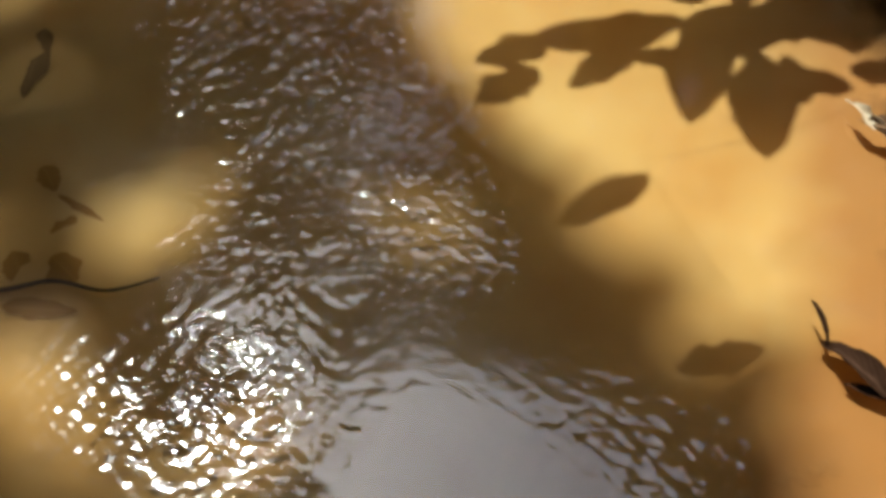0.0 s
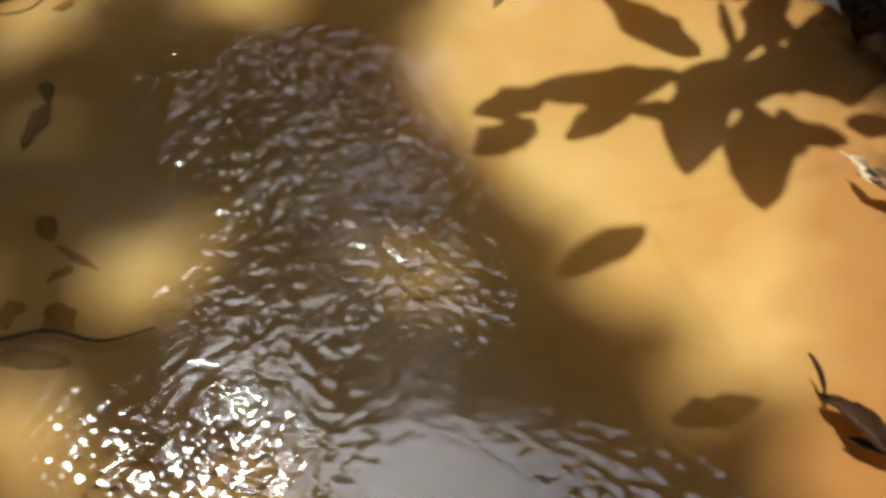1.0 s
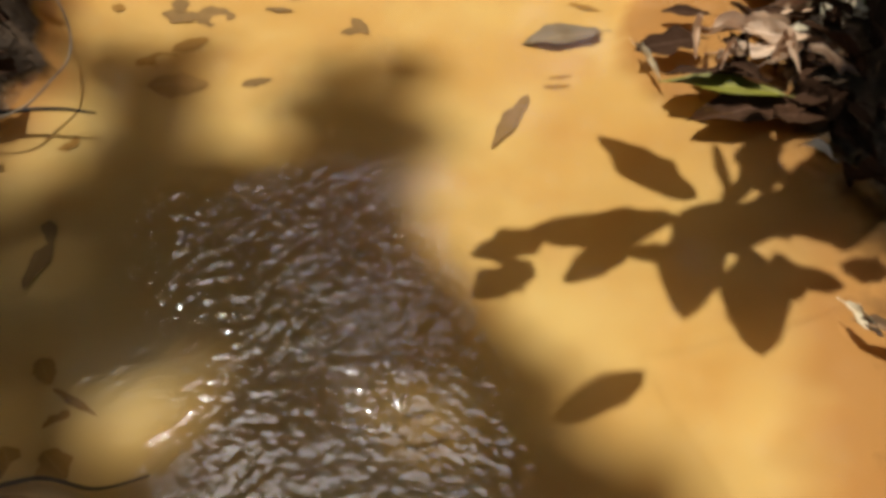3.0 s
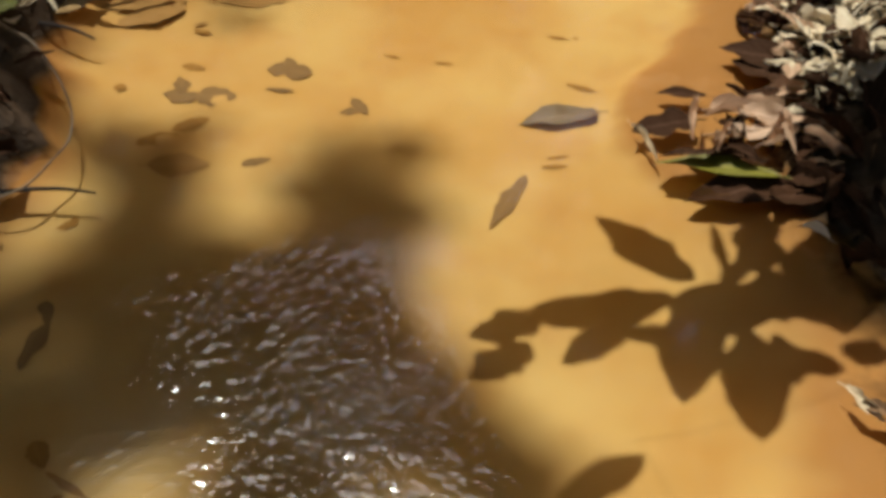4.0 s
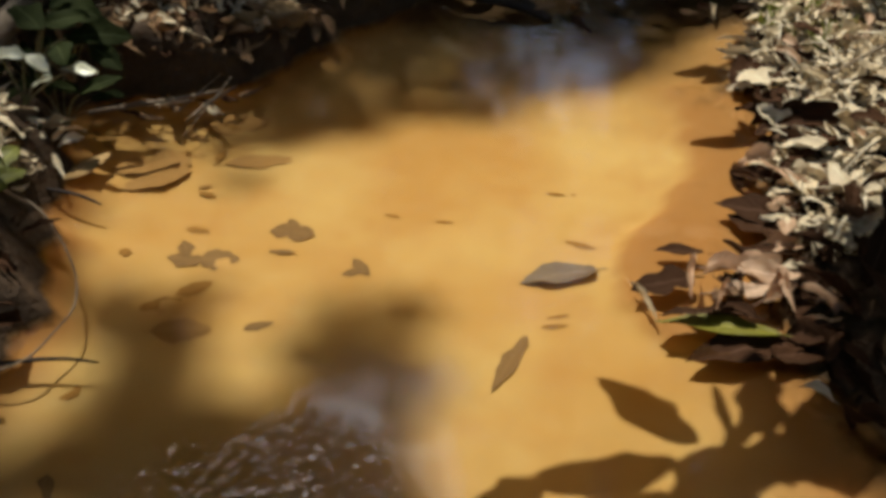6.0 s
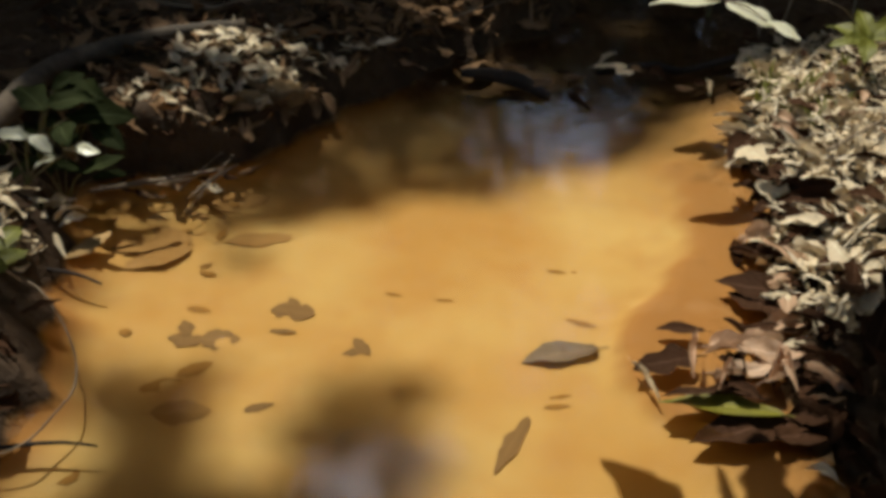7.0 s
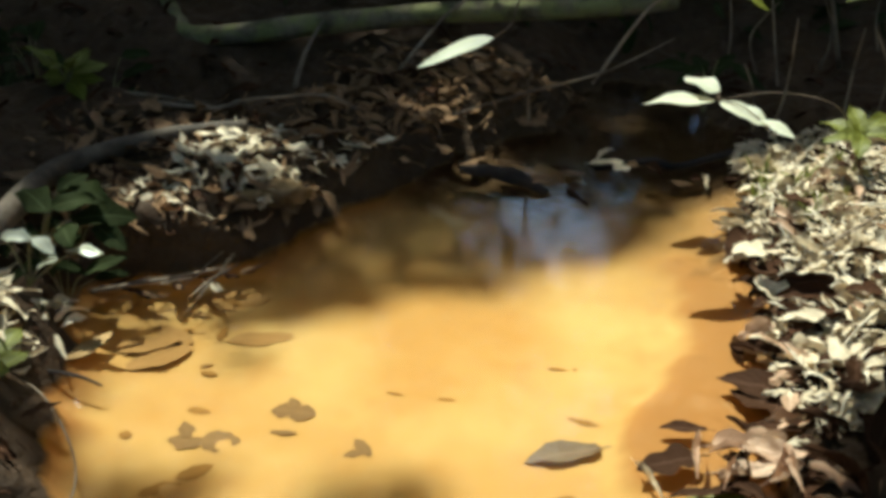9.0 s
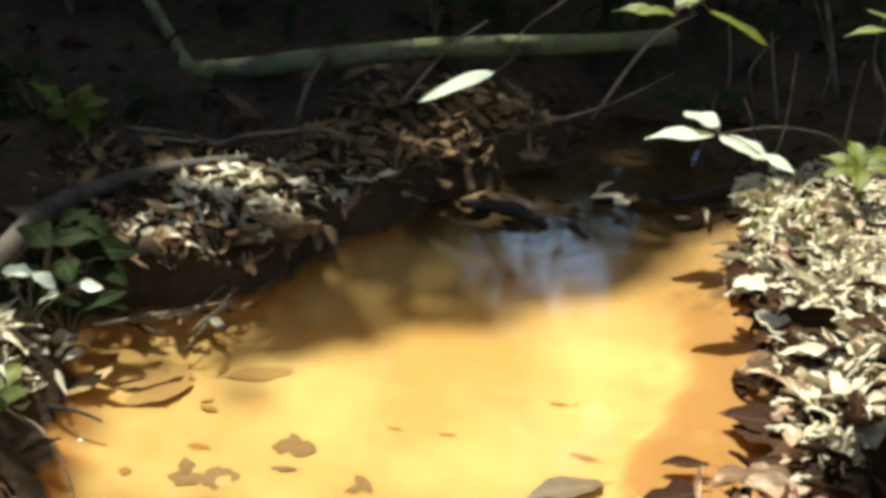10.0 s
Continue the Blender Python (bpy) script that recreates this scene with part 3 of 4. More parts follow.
def on_bank(x, y):
    return shore(x, y) < -0.05


def on_rim(x, y):
    return -0.36 < shore(x, y) < -0.07 and y > 2.3


rng = random.Random(11)
scatter(rng, 120, (0.45, 0.95), (1.75, 2.6), (0.05, 0.115), [PALE_LEAF] * 6 + [PINK_LEAF] + [BROWN_LEAF] * 3, on_right, "fallen leaves on the sunny bank", 0.045, (0.26, 0.55))
scatter(rng, 24, (0.5, 0.85), (1.85, 2.5), (0.09, 0.15), [PALE_LEAF, PALE_LEAF, PINK_LEAF, BROWN_LEAF, BROWN_LEAF, BROWN_LEAF], on_brink, "fallen leaves on the sunny bank", 0.05)
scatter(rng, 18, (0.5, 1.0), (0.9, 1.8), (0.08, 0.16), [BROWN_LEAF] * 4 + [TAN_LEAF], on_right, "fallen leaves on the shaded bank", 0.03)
scatter(rng, 16, (-1.2, -0.6), (1.2, 2.5), (0.07, 0.13), [TAN_LEAF] * 3 + [BROWN_LEAF] * 3 + [PALE_LEAF], on_left, "fallen leaves on the steep bank")
litter_bits("far_leaf_litter", 7, 150, (-1.0, 0.35), (2.3, 2.85), on_far, TAN_LEAF, "tan and brown fallen leaves covering the far bank", (0.05, 0.12))
litter_bits("bleached_leaf_litter", 8, 120, (-0.85, -0.1), (2.35, 2.8), on_rim, PALE_LEAF, "bleached fallen leaves on the rim of the far bank", (0.04, 0.09))
# extra pale leaves, added to brighten the sunlit rim
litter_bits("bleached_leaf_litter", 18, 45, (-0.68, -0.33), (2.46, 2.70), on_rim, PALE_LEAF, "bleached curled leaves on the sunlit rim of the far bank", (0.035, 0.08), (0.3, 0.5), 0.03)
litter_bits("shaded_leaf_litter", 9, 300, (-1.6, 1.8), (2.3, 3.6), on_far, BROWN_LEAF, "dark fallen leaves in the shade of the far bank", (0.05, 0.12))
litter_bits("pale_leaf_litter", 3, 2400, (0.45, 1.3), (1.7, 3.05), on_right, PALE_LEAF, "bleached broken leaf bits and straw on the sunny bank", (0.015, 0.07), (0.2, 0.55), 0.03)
for seed, count, material, tone in ((51, 90, PALE_LEAF, "bleached"), (52, 30, PINK_LEAF, "pinkish-tan"), (53, 40, BROWN_LEAF, "dark brown")):
    litter_bits("bank_leaf_litter", seed, count, (0.55, 1.2), (1.8, 2.95), on_right, material, tone + " dry leaves strewn over the sunny bank", (0.05, 0.115), (0.26, 0.5), 0.04)
litter_bits("brown_leaf_litter", 4, 520, (0.45, 1.3), (0.9, 3.2), on_right, BROWN_LEAF, "dark broken leaf bits between the bank's leaves", (0.015, 0.055), (0.25, 0.6), 0.03)
litter_bits("tan_leaf_litter", 5, 800, (-1.1, 1.6), (2.25, 2.95), on_far, TAN_LEAF, "tan broken leaf bits on the far bank")
litter_bits("dry_straw_litter", 31, 700, (0.6, 1.4), (1.7, 3.05), on_right, STRAW, "bleached dry straw and shreds of leaf on the sunny bank", (0.015, 0.11), (0.04, 0.16), 0.035)
litter_bits("upstream_leaf_litter", 41, 420, (-0.5, 0.4), (2.85, 3.4), on_far, TAN_LEAF, "damp brown leaf bits on the mound upstream", (0.03, 0.11), (0.12, 0.4), 0.025)
litter_bits("scattered_leaf_litter", 16, 900, (0.6, 2.4), (-0.6, 1.9), on_bank, TAN_LEAF, "scattered tan leaf bits on the open bank", (0.02, 0.07))
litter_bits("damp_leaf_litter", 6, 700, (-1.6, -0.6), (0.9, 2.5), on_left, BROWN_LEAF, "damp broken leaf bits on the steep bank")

# leaves heaped in the shallows beside the sunny bank
HEAP_CREAM = [(0.401, 1.667, 0.030, -6, 0.125, 0.052, 9, 10), (0.404, 1.594, 0.030, 9, 0.140, 0.038, 11, -15), (0.388, 1.690, 0.035, -100, 0.110, 0.026, 4, 10),
              (0.530, 1.657, 0.040, -88, 0.110, 0.026, 12, 20), (0.556, 1.617, 0.030, -47, 0.090, 0.026, 2, 0), (0.439, 1.626, 0.036, -113, 0.085, 0.018, 4, 0),
              (0.500, 1.600, 0.034, 60, 0.080, 0.030, 6, 30), (0.470, 1.690, 0.020, 20, 0.090, 0.030, 10, -20),
              (0.395, 1.640, 0.036, 15, 0.090, 0.020, 4, 0), (0.450, 1.660, 0.042, -20, 0.120, 0.040, 3, 15), (0.480, 1.575, 0.028, 25, 0.085, 0.030, 7, 0), (0.580, 1.590, 0.02, -30, 0.09, 0.024, 2, 0)]
HEAP_WHITE = [(0.639, 1.866, 0.045, 125, 0.105, 0.060, 1, 10), (0.650, 2.162, 0.045, 135, 0.090, 0.055, 3, -10), (0.739, 1.808, 0.070, -138, 0.100, 0.055, 5, 0),
              (0.636, 2.531, 0.045, 154, 0.095, 0.022, 4, 0), (0.70, 2.02, 0.06, 160, 0.11, 0.055, 1, 0), (0.66, 1.80, 0.05, 200, 0.09, 0.035, 3, 10)]
HEAP_DARK = [(0.611, 1.819, 0.022, 154, 0.180, 0.070, 0, -10), (0.582, 1.770, 0.016, 139, 0.140, 0.070, 8, 0), (0.592, 1.724, 0.020, 169, 0.125, 0.030, 0, 10),
             (0.416, 1.741, 0.008, 176, 0.095, 0.032, 0, 0), (0.388, 1.659, 0.012, -163, 0.118, 0.056, 8, -8), (0.639, 2.469, 0.035, -129, 0.132, 0.080, 1, 0),
             (0.677, 2.280, 0.040, -177, 0.095, 0.060, 3, 0), (0.602, 2.224, 0.018, 126, 0.080, 0.034, 2, 0), (0.653, 2.168, 0.030, -168, 0.085, 0.060, 1, 0),
             (0.715, 2.102, 0.055, -135, 0.150, 0.065, 0, 10), (0.664, 1.996, 0.045, 171, 0.070, 0.045, 5, 0), (0.732, 1.879, 0.060, 177, 0.110, 0.070, 0, 0),
             (0.556, 1.508, 0.002, -167, 0.220, 0.075, 0, 0), (0.640, 1.637, 0.012, -150, 0.130, 0.055, 1, 0), (0.620, 1.500, 0.010, 200, 0.160, 0.070, 3, 0),
             (0.526, 2.080, -0.006, -94, 0.100, 0.030, 0, 0), (0.560, 2.010, 0.0, 160, 0.060, 0.026, 3, 0), (0.480, 1.560, 0.006, 175, 0.120, 0.050, 1, 10),
             (0.540, 1.560, 0.012, 20, 0.110, 0.050, 3, 0), (0.66, 1.74, 0.02, 110, 0.12, 0.07, 1, 0), (0.415, 1.548, 0.026, 185, 0.110, 0.032, 0, 20), (0.47, 1.535, 0.03, 150, 0.07, 0.03, 1, 0), (0.68, 1.68, 0.02, 80, 0.13, 0.06, 0, 0)]
for rows, material in ((HEAP_CREAM, PINK_LEAF), (HEAP_WHITE, PALE_LEAF), (HEAP_DARK, BROWN_LEAF)):
    for x, y, z, yaw, length, width, kind, roll in rows:
        fallen_leaf(x, y, z, yaw, length, width, material, kind, 0, roll, "leaves heaped in the shallows", puff=0.9 if rows is HEAP_CREAM else 0.7)
for n in range(24):
    x, y = (rng.uniform(0.42, 0.60), rng.uniform(1.56, 1.68)) if n < 9 else (rng.uniform(0.58, 0.80), rng.uniform(1.22, 1.78))
    fallen_leaf(x, y, max(ground_at(x, y), 0) + (0.003 if n < 9 else rng.uniform(0.004, 0.03)), rng.uniform(0, 360), rng.uniform(0.07, 0.14), rng.uniform(0.022, 0.05), BROWN_LEAF, rng.choice((1, 2, 4, 6, 7, 14, 15)), rng.uniform(-25, 25), rng.uniform(-30, 30), "leaves heaped in the shallows")
for n, (x, y) in enumerate([(0.66, 1.60), (0.69, 1.63), (0.72, 1.57), (0.70, 1.50), (0.64, 1.54)]):
    fallen_leaf(x, y, ground_at(x, y), 60 + 25 * n, 0.15, 0.05, BROWN_LEAF, n % 3, -62 + 6 * n, 20, "leaves heaped in the shallows")
fallen_leaf(0.276, 1.651, 0.001, -68, 0.105, 0.012, PALE_LEAF, 12, 0, 0, "leaves heaped in the shallows")
fallen_leaf(0.512, 1.511, 0.012, 170, 0.210, 0.060, OLIVE_LEAF, 0, 0, 8, "leaves heaped in the shallows", "green_leaf")

# pale curled leaf at the brink and dark pod-like leaf
fallen_leaf(0.515, 1.060, 0.016, -50, 0.07, 0.034, PALE_LEAF, 4, 0, 20, "curled leaves at the brink")
fallen_leaf(0.556, 1.356, 0.016, 136, 0.062, 0.026, PALE_LEAF, 2, 0, 0, "curled leaves at the brink")
fallen_leaf(0.53, 1.03, 0.014, -20, 0.06, 0.03, TAN_LEAF, 2, 0, 10, "curled leaves at the brink")
fallen_leaf(0.49, 0.622, 0.004, 129, 0.105, 0.036, BROWN_LEAF, 1, 0, 0, "dark leaves floating near the brink")
fallen_leaf(0.43, 0.690, 0.004, 98, 0.066, 0.012, BROWN_LEAF, 4, 0, 0, "dark leaves floating near the brink")
fallen_leaf(0.488, 0.621, 0.002, 156, 0.054, 0.012, BROWN_LEAF, 0, 0, 0, "dark leaves floating near the brink")

fallen_leaf(0.228, 1.742, ground_at(0.228, 1.742) + 0.005, -163, 0.155, 0.055, GREY_LEAF, 0, 0, 0, "leaves sunk in mid pool", "sunken_leaf")
fallen_leaf(0.095, 1.550, ground_at(0.095, 1.55) + 0.004, -112, 0.155, 0.030, DROWNED_LEAF, 0, 0, 0, "leaves sunk in mid pool", "sunken_leaf")
SUNK = [(-0.503, 1.736, 176, 0.070, 0.050), (-0.510, 1.736, 3, 0.076, 0.055), (-0.532, 1.745, 114, 0.055, 0.030), (-0.362, 1.833, -9, 0.055, 0.050), (-0.350, 1.836, -177, 0.046, 0.045),
        (-0.345, 1.842, 118, 0.040, 0.022), (-0.387, 1.768, -1, 0.055, 0.014), (-0.225, 1.757, -57, 0.062, 0.024), (-0.205, 1.720, 200, 0.040, 0.022), (-0.391, 1.544, 24, 0.055, 0.020),
        (-0.583, 1.585, 27, 0.078, 0.036), (-0.529, 1.627, 37, 0.074, 0.034), (-0.665, 1.745, 14, 0.026, 0.024), (-0.558, 1.832, -9, 0.050, 0.018),
        (0.169, 1.831, -19, 0.065, 0.016), (0.137, 1.999, -10, 0.044, 0.012), (0.188, 1.997, -24, 0.040, 0.012), (0.445, 2.414, -2, 0.068, 0.020), (0.437, 2.303, 37, 0.064, 0.016),
        (0.444, 2.078, -12, 0.040, 0.024), (-0.182, 1.908, -13, 0.038, 0.010), (-0.081, 1.894, -5, 0.046, 0.010), (0.13, 1.60, 15, 0.050, 0.010), (0.12, 1.575, 8, 0.050, 0.012)]
SUNK_NEAR = [(-0.613, 1.195, -88, 0.140, 0.044), (-0.551, 0.940, -57, 0.050, 0.026), (-0.521, 0.894, -29, 0.080, 0.012), (-0.554, 0.801, -61, 0.060, 0.036), (-0.503, 0.796, -42, 0.055, 0.042),
             (-0.545, 0.718, -2, 0.095, 0.026), (-0.49, 0.862, -120, 0.05, 0.024), (-0.617, 1.376, -151, 0.045, 0.035)]
SILTED = [(-0.609, 2.098, -135, 0.215, 0.085), (-0.533, 2.079, 16, 0.185, 0.070), (-0.634, 2.228, 11, 0.175, 0.075), (-0.713, 1.952, 38, 0.155, 0.065), (-0.547, 1.527, 7, 0.105, 0.062),
          (-0.76, 2.02, 20, 0.15, 0.06), (-0.70, 2.12, -30, 0.12, 0.05), (-0.82, 1.92, 60, 0.13, 0.05)]
for n, (x, y, yaw, length, width) in enumerate(SUNK + SUNK_NEAR):
    fallen_leaf(x, y, ground_at(x, y) + 0.001, yaw, length, width, DROWNED_LEAF if n < 10 or n == len(SUNK) else WET_LEAF, (0, 3, 0, 5)[n % 4], 0, 0, "leaves sunk on the bed", "sunken_leaf")
for n, (x, y, yaw, length, width) in enumerate(SILTED):
    fallen_leaf(x, y, ground_at(x, y) + 0.002, yaw, length, width, SILTED_LEAF, (0, 5, 3)[n % 3], 0, 4 * (-1) ** n, "leaves sunk on the bed", "sunken_leaf")
rods("sunken_twig", [(-0.66, 0.75, -0.034), (-0.56, 0.735, -0.036), (-0.49, 0.752, -0.034), (-0.42, 0.742, -0.035), (-0.36, 0.766, -0.036)], [0.004, 0.0035, 0.003, 0.0025, 0.0015], BARK, "thin dark twig lying on the silt under water", "twig", "", 6, 0.1, 4)
for n in range(22):
    x, y = rng.uniform(-0.86, -0.55), rng.uniform(1.95, 2.26)
    size = rng.uniform(0.02, 0.07)
    if shore(x, y) > 0.02:
        fallen_leaf(x, y, ground_at(x, y) + 0.004, rng.uniform(0, 360), size, size * 0.35, rng.choice((WET_LEAF, SILTED_LEAF)), n % 6, 0, 0, "leaves sunk on the bed", "sunken_leaf")

# ---------------------------------------------------------------- wood
rods("fallen_log", [(-1.25, 3.9, 0.45), (-1.098, 3.7, 0.33), (-0.978, 3.55, 0.215), (-0.884, 3.45, 0.185), (-0.527, 3.45, 0.225), (-0.144, 3.5, 0.25), (0.332, 3.55, 0.255), (0.6, 3.65, 0.25)],
     [0.016, 0.02, 0.022, 0.033, 0.034, 0.033, 0.030, 0.026], MOSSY_BARK, "mossy fallen log lying across the far bank", "log", "", 12, 0.05, 2)
rods("fallen_branch", [(-1.03, 1.95, 0.16), (-0.993, 2.245, 0.2), (-0.958, 2.464, 0.19), (-0.809, 2.647, 0.18), (-0.599, 2.729, 0.18)],
     [0.030, 0.028, 0.025, 0.021, 0.018], BARK, "grey-brown fallen branch bent over the steep bank", "branch", "", 10, 0.07, 3)
TWIG_LABEL = "thin bare dry twig lying on the bank"
for n, (points, thick) in enumerate([
        ([(-0.846, 2.182, 0.01), (-0.716, 2.225, 0.016), (-0.578, 2.28, 0.02)], 0.005),
        ([(-0.638, 2.189, -0.01), (-0.597, 2.235, 0.012), (-0.533, 2.247, 0.05)], 0.005),
        ([(-0.537, 3.1, 0.151), (-0.515, 3.2, 0.227), (-0.49, 3.38, 0.257)], 0.007),
        ([(-0.86, 2.86, 0.19), (-0.713, 2.85, 0.18), (-0.636, 2.85, 0.202), (-0.53, 2.85, 0.214), (-0.411, 2.85, 0.22), (-0.322, 2.85, 0.18)], 0.005),
        ([(-0.088, 2.9, 0.15), (0.122, 2.95, 0.2), (0.245, 3.0, 0.215), (0.369, 3.1, 0.223), (0.55, 3.3, 0.24)], 0.0035),
        ([(0.121, 2.95, 0.12), (0.115, 2.95, 0.237)], 0.005),
        ([(-0.25, 3.2, 0.17), (-0.12, 3.35, 0.287), (0.0, 3.42, 0.36)], 0.005),
        ([(0.30, 3.1, 0.17), (0.457, 3.2, 0.361), (0.582, 3.2, 0.442)], 0.0055),
        ([(-1.2, 2.9, 0.17), (-0.95, 2.95, 0.18), (-0.7, 2.9, 0.16)], 0.006),
        ([(0.75, 2.3, 0.09), (0.90, 2.42, 0.11)], 0.006)]):
    rods("twig", points, [thick] * (len(points) - 1) + [thick * 0.5], TWIG, TWIG_LABEL, "twig", "twigs on the banks", 6, 0.1, n)
rods("rotten_stick", [(-0.06, 2.84, 0.02), (0.072, 2.804, 0.022), (0.165, 2.745, 0.0)], [0.012, 0.022, 0.010], DARK_WOOD, "dark rotten stick lodged across the stream", "stick", "", 9, 0.15, 5)
rods("rotten_stick", [(0.30, 2.90, 0.0), (0.45, 2.93, 0.012), (0.53, 2.92, 0.004), (0.68, 2.98, 0.02)], [0.006, 0.012, 0.009, 0.010], DARK_WOOD, "dark rotten stick lodged across the stream", "stick", "", 9, 0.15, 6)
for n in range(17):
    x, y = rng.uniform(-0.15, 0.68), 2.84 + rng.uniform(-0.09, 0.09)
    material = rng.choice([BROWN_LEAF, BROWN_LEAF, TAN_LEAF, PALE_LEAF])
    fallen_leaf(x, y, 0.003 + rng.uniform(0, 0.02), rng.uniform(0, 360), rng.uniform(0.06, 0.12), rng.uniform(0.03, 0.05), material, rng.randrange(6), rng.uniform(-20, 20), rng.uniform(-20, 20), "leaves lodged across the stream")
rods("bent_twig", [(-0.87, 1.80, 0.05), (-0.809, 1.772, 0.035), (-0.739, 1.684, 0.03), (-0.682, 1.585, 0.03), (-0.657, 1.50, 0.03), (-0.668, 1.435, 0.03), (-0.695, 1.37, 0.025), (-0.76, 1.33, 0.02)],
     [0.0022, 0.0024, 0.0022, 0.0022, 0.002, 0.002, 0.002, 0.002], TWIG, "thin pale twig bent in a bow over the water", "twig", "", 6, 0.08, 8)
rods("bent_twig", [(-0.80, 1.345, 0.04), (-0.735, 1.372, 0.014), (-0.687, 1.390, 0.008), (-0.64, 1.399, 0.004), (-0.592, 1.401, -0.003)], [0.0045, 0.0042, 0.0035, 0.003, 0.0015], DARK_WOOD, "dark twig reaching from the bank into the water", "twig", "", 6, 0.08, 9)
rods("bent_twig", [(-0.93, 1.86, 0.03), (-0.85, 1.865, 0.02), (-0.77, 1.855, 0.015), (-0.72, 1.845, 0.0)], [0.005, 0.0045, 0.0035, 0.002], DARK_WOOD, "dark twig reaching from the bank into the water", "twig", "", 6, 0.08, 10)
for n in range(26):
    x, y = rng.uniform(0.62, 1.05), rng.uniform(1.9, 2.9)
    a, length = rng.uniform(0, 6.3), rng.uniform(0.10, 0.26)
    z = ground_at(x, y) + 0.02
    x2, y2 = x + length * math.cos(a), y + length * math.sin(a)
    if on_right(x2, y2):
        rods("dry_stalk", [(x, y, z), ((x + x2) / 2, (y + y2) / 2, z + 0.02), (x2, y2, ground_at(x2, y2) + rng.uniform(0.01, 0.05))], [0.003, 0.0028, 0.002], STRAW, "bleached dry stalk lying among the leaves", "stalk", "dry stalks on the sunny bank", 5, 0.05, n)


# ---------------------------------------------------------------- plants
def plant(name, label, group, foot, leaves, material, stem_material, stem=0.0025, bend=0.5, fold=0.2, roll=20):
    """A foot with a thin stem to each leaf; a leaf: place of its foot, yaw, pitch, length, width."""
    root = empty(name, foot, label, "plant", group)
    foot = Vector(foot)
    for n, (x, y, z, yaw, pitch, length, width) in enumerate(leaves):
        at = Vector((x, y, z)) - foot
        bm = bmesh.new()
        tube(bm, [(0.004 * math.cos(n), 0.004 * math.sin(n), -0.02), at * 0.55 + Vector((0, 0, 0.12 * at.length)), at], [stem * 1.4, stem, stem * 0.6], 5)
        part("stem", bm, stem_material, root)
        bm = bmesh.new()
        leaf(bm, length, width, pose(*at, roll * math.cos(radians(yaw)), -pitch, yaw), bend, fold, 0.3, 0.09, 0.85, 10, 6, n, 0.4)
        part("leaf", bm, material, root)
    return root


plant("bank_plant", "low bank plant with broad dark green leaves", "plants on the steep bank", (-0.93, 2.15, 0.12),
      [(-0.905, 2.249, 0.22, -22, 5, 0.13, 0.07), (-0.868, 2.194, 0.18, 12, 0, 0.14, 0.07), (-0.873, 2.101, 0.24, 136, 10, 0.13, 0.06),
       (-0.827, 2.208, 0.16, -38, -10, 0.11, 0.05), (-0.901, 2.220, 0.23, 59, 10, 0.09, 0.045), (-0.90, 2.16, 0.22, 20, 10, 0.10, 0.05), (-0.86, 2.12, 0.2, -60, 0, 0.09, 0.05)], DEEP_LEAF, MOSSY_BARK)
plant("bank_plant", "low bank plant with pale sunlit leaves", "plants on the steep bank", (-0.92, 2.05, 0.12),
      [(-0.969, 2.075, 0.20, -17, 8, 0.075, 0.035), (-0.90, 2.06, 0.205, -25, -20, 0.06, 0.03), (-0.760, 2.061, 0.17, 178, 8, 0.08, 0.026), (-0.85, 2.05, 0.165, 190, -20, 0.05, 0.02)], SUNLIT_LEAF, MOSSY_BARK)
plant("bank_plant", "small green seedling at the foot of the bank", "plants on the steep bank", (-0.90, 1.77, 0.05),
      [(-0.882, 1.798, 0.1, 81, 10, 0.08, 0.045), (-0.861, 1.744, 0.1, 65, 5, 0.07, 0.04), (-0.89, 1.73, 0.11, -10, 10, 0.06, 0.035)], GREEN_LEAF, MOSSY_BARK)
plant("fern_seedling", "green seedling with narrow leaves in the shade", "plants on the far bank", (-1.11, 2.9, 0.20),
      [(-1.11 + 0.02 * math.cos(a), 2.9, 0.235 + 0.0012 * p, 2.6 * a, p, 0.09 + 0.0004 * (a % 60), 0.046) for a, p in ((70, 5), (100, 25), (60, 30), (30, 15), (5, 0), (-20, -5), (200, -5), (120, 35), (150, 12), (85, 40), (45, -8), (170, 20))], GREEN_LEAF, MOSSY_BARK)
plant("bank_plant", "bright light-green plant on the sunny bank", "plants on the sunny bank", (0.93, 2.72, 0.09),
      [(0.93, 2.70, 0.19, a, p, 0.11, 0.045) for a, p in ((150, 10), (195, 0), (40, 20), (-10, 5), (250, -5), (95, 25))], GREEN_LEAF, MOSSY_BARK)
seedling = empty("tall_seedling", (1.1, 3.5, 0.12), "slender arching seedling with one long pale sunlit leaf", "plant", "seedlings over the stream")
bm = bmesh.new()
tube(bm, [(0, 0, -0.03), (-0.2, -0.1, 0.5), (-0.6, -0.3, 0.58), (-0.892, -0.4, 0.383), (-1.0, -0.4, 0.30), (-1.03, -0.4, 0.22), (-1.077, -0.4, 0.181)], [0.008, 0.006, 0.0045, 0.0035, 0.003, 0.0025, 0.002], 6, 0.06)
part("stem", bm, TWIG, seedling)
bm = bmesh.new()
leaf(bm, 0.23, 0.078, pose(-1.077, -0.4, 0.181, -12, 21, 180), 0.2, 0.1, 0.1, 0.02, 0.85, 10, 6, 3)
part("leaf", bm, SUNLIT_LEAF, seedling)


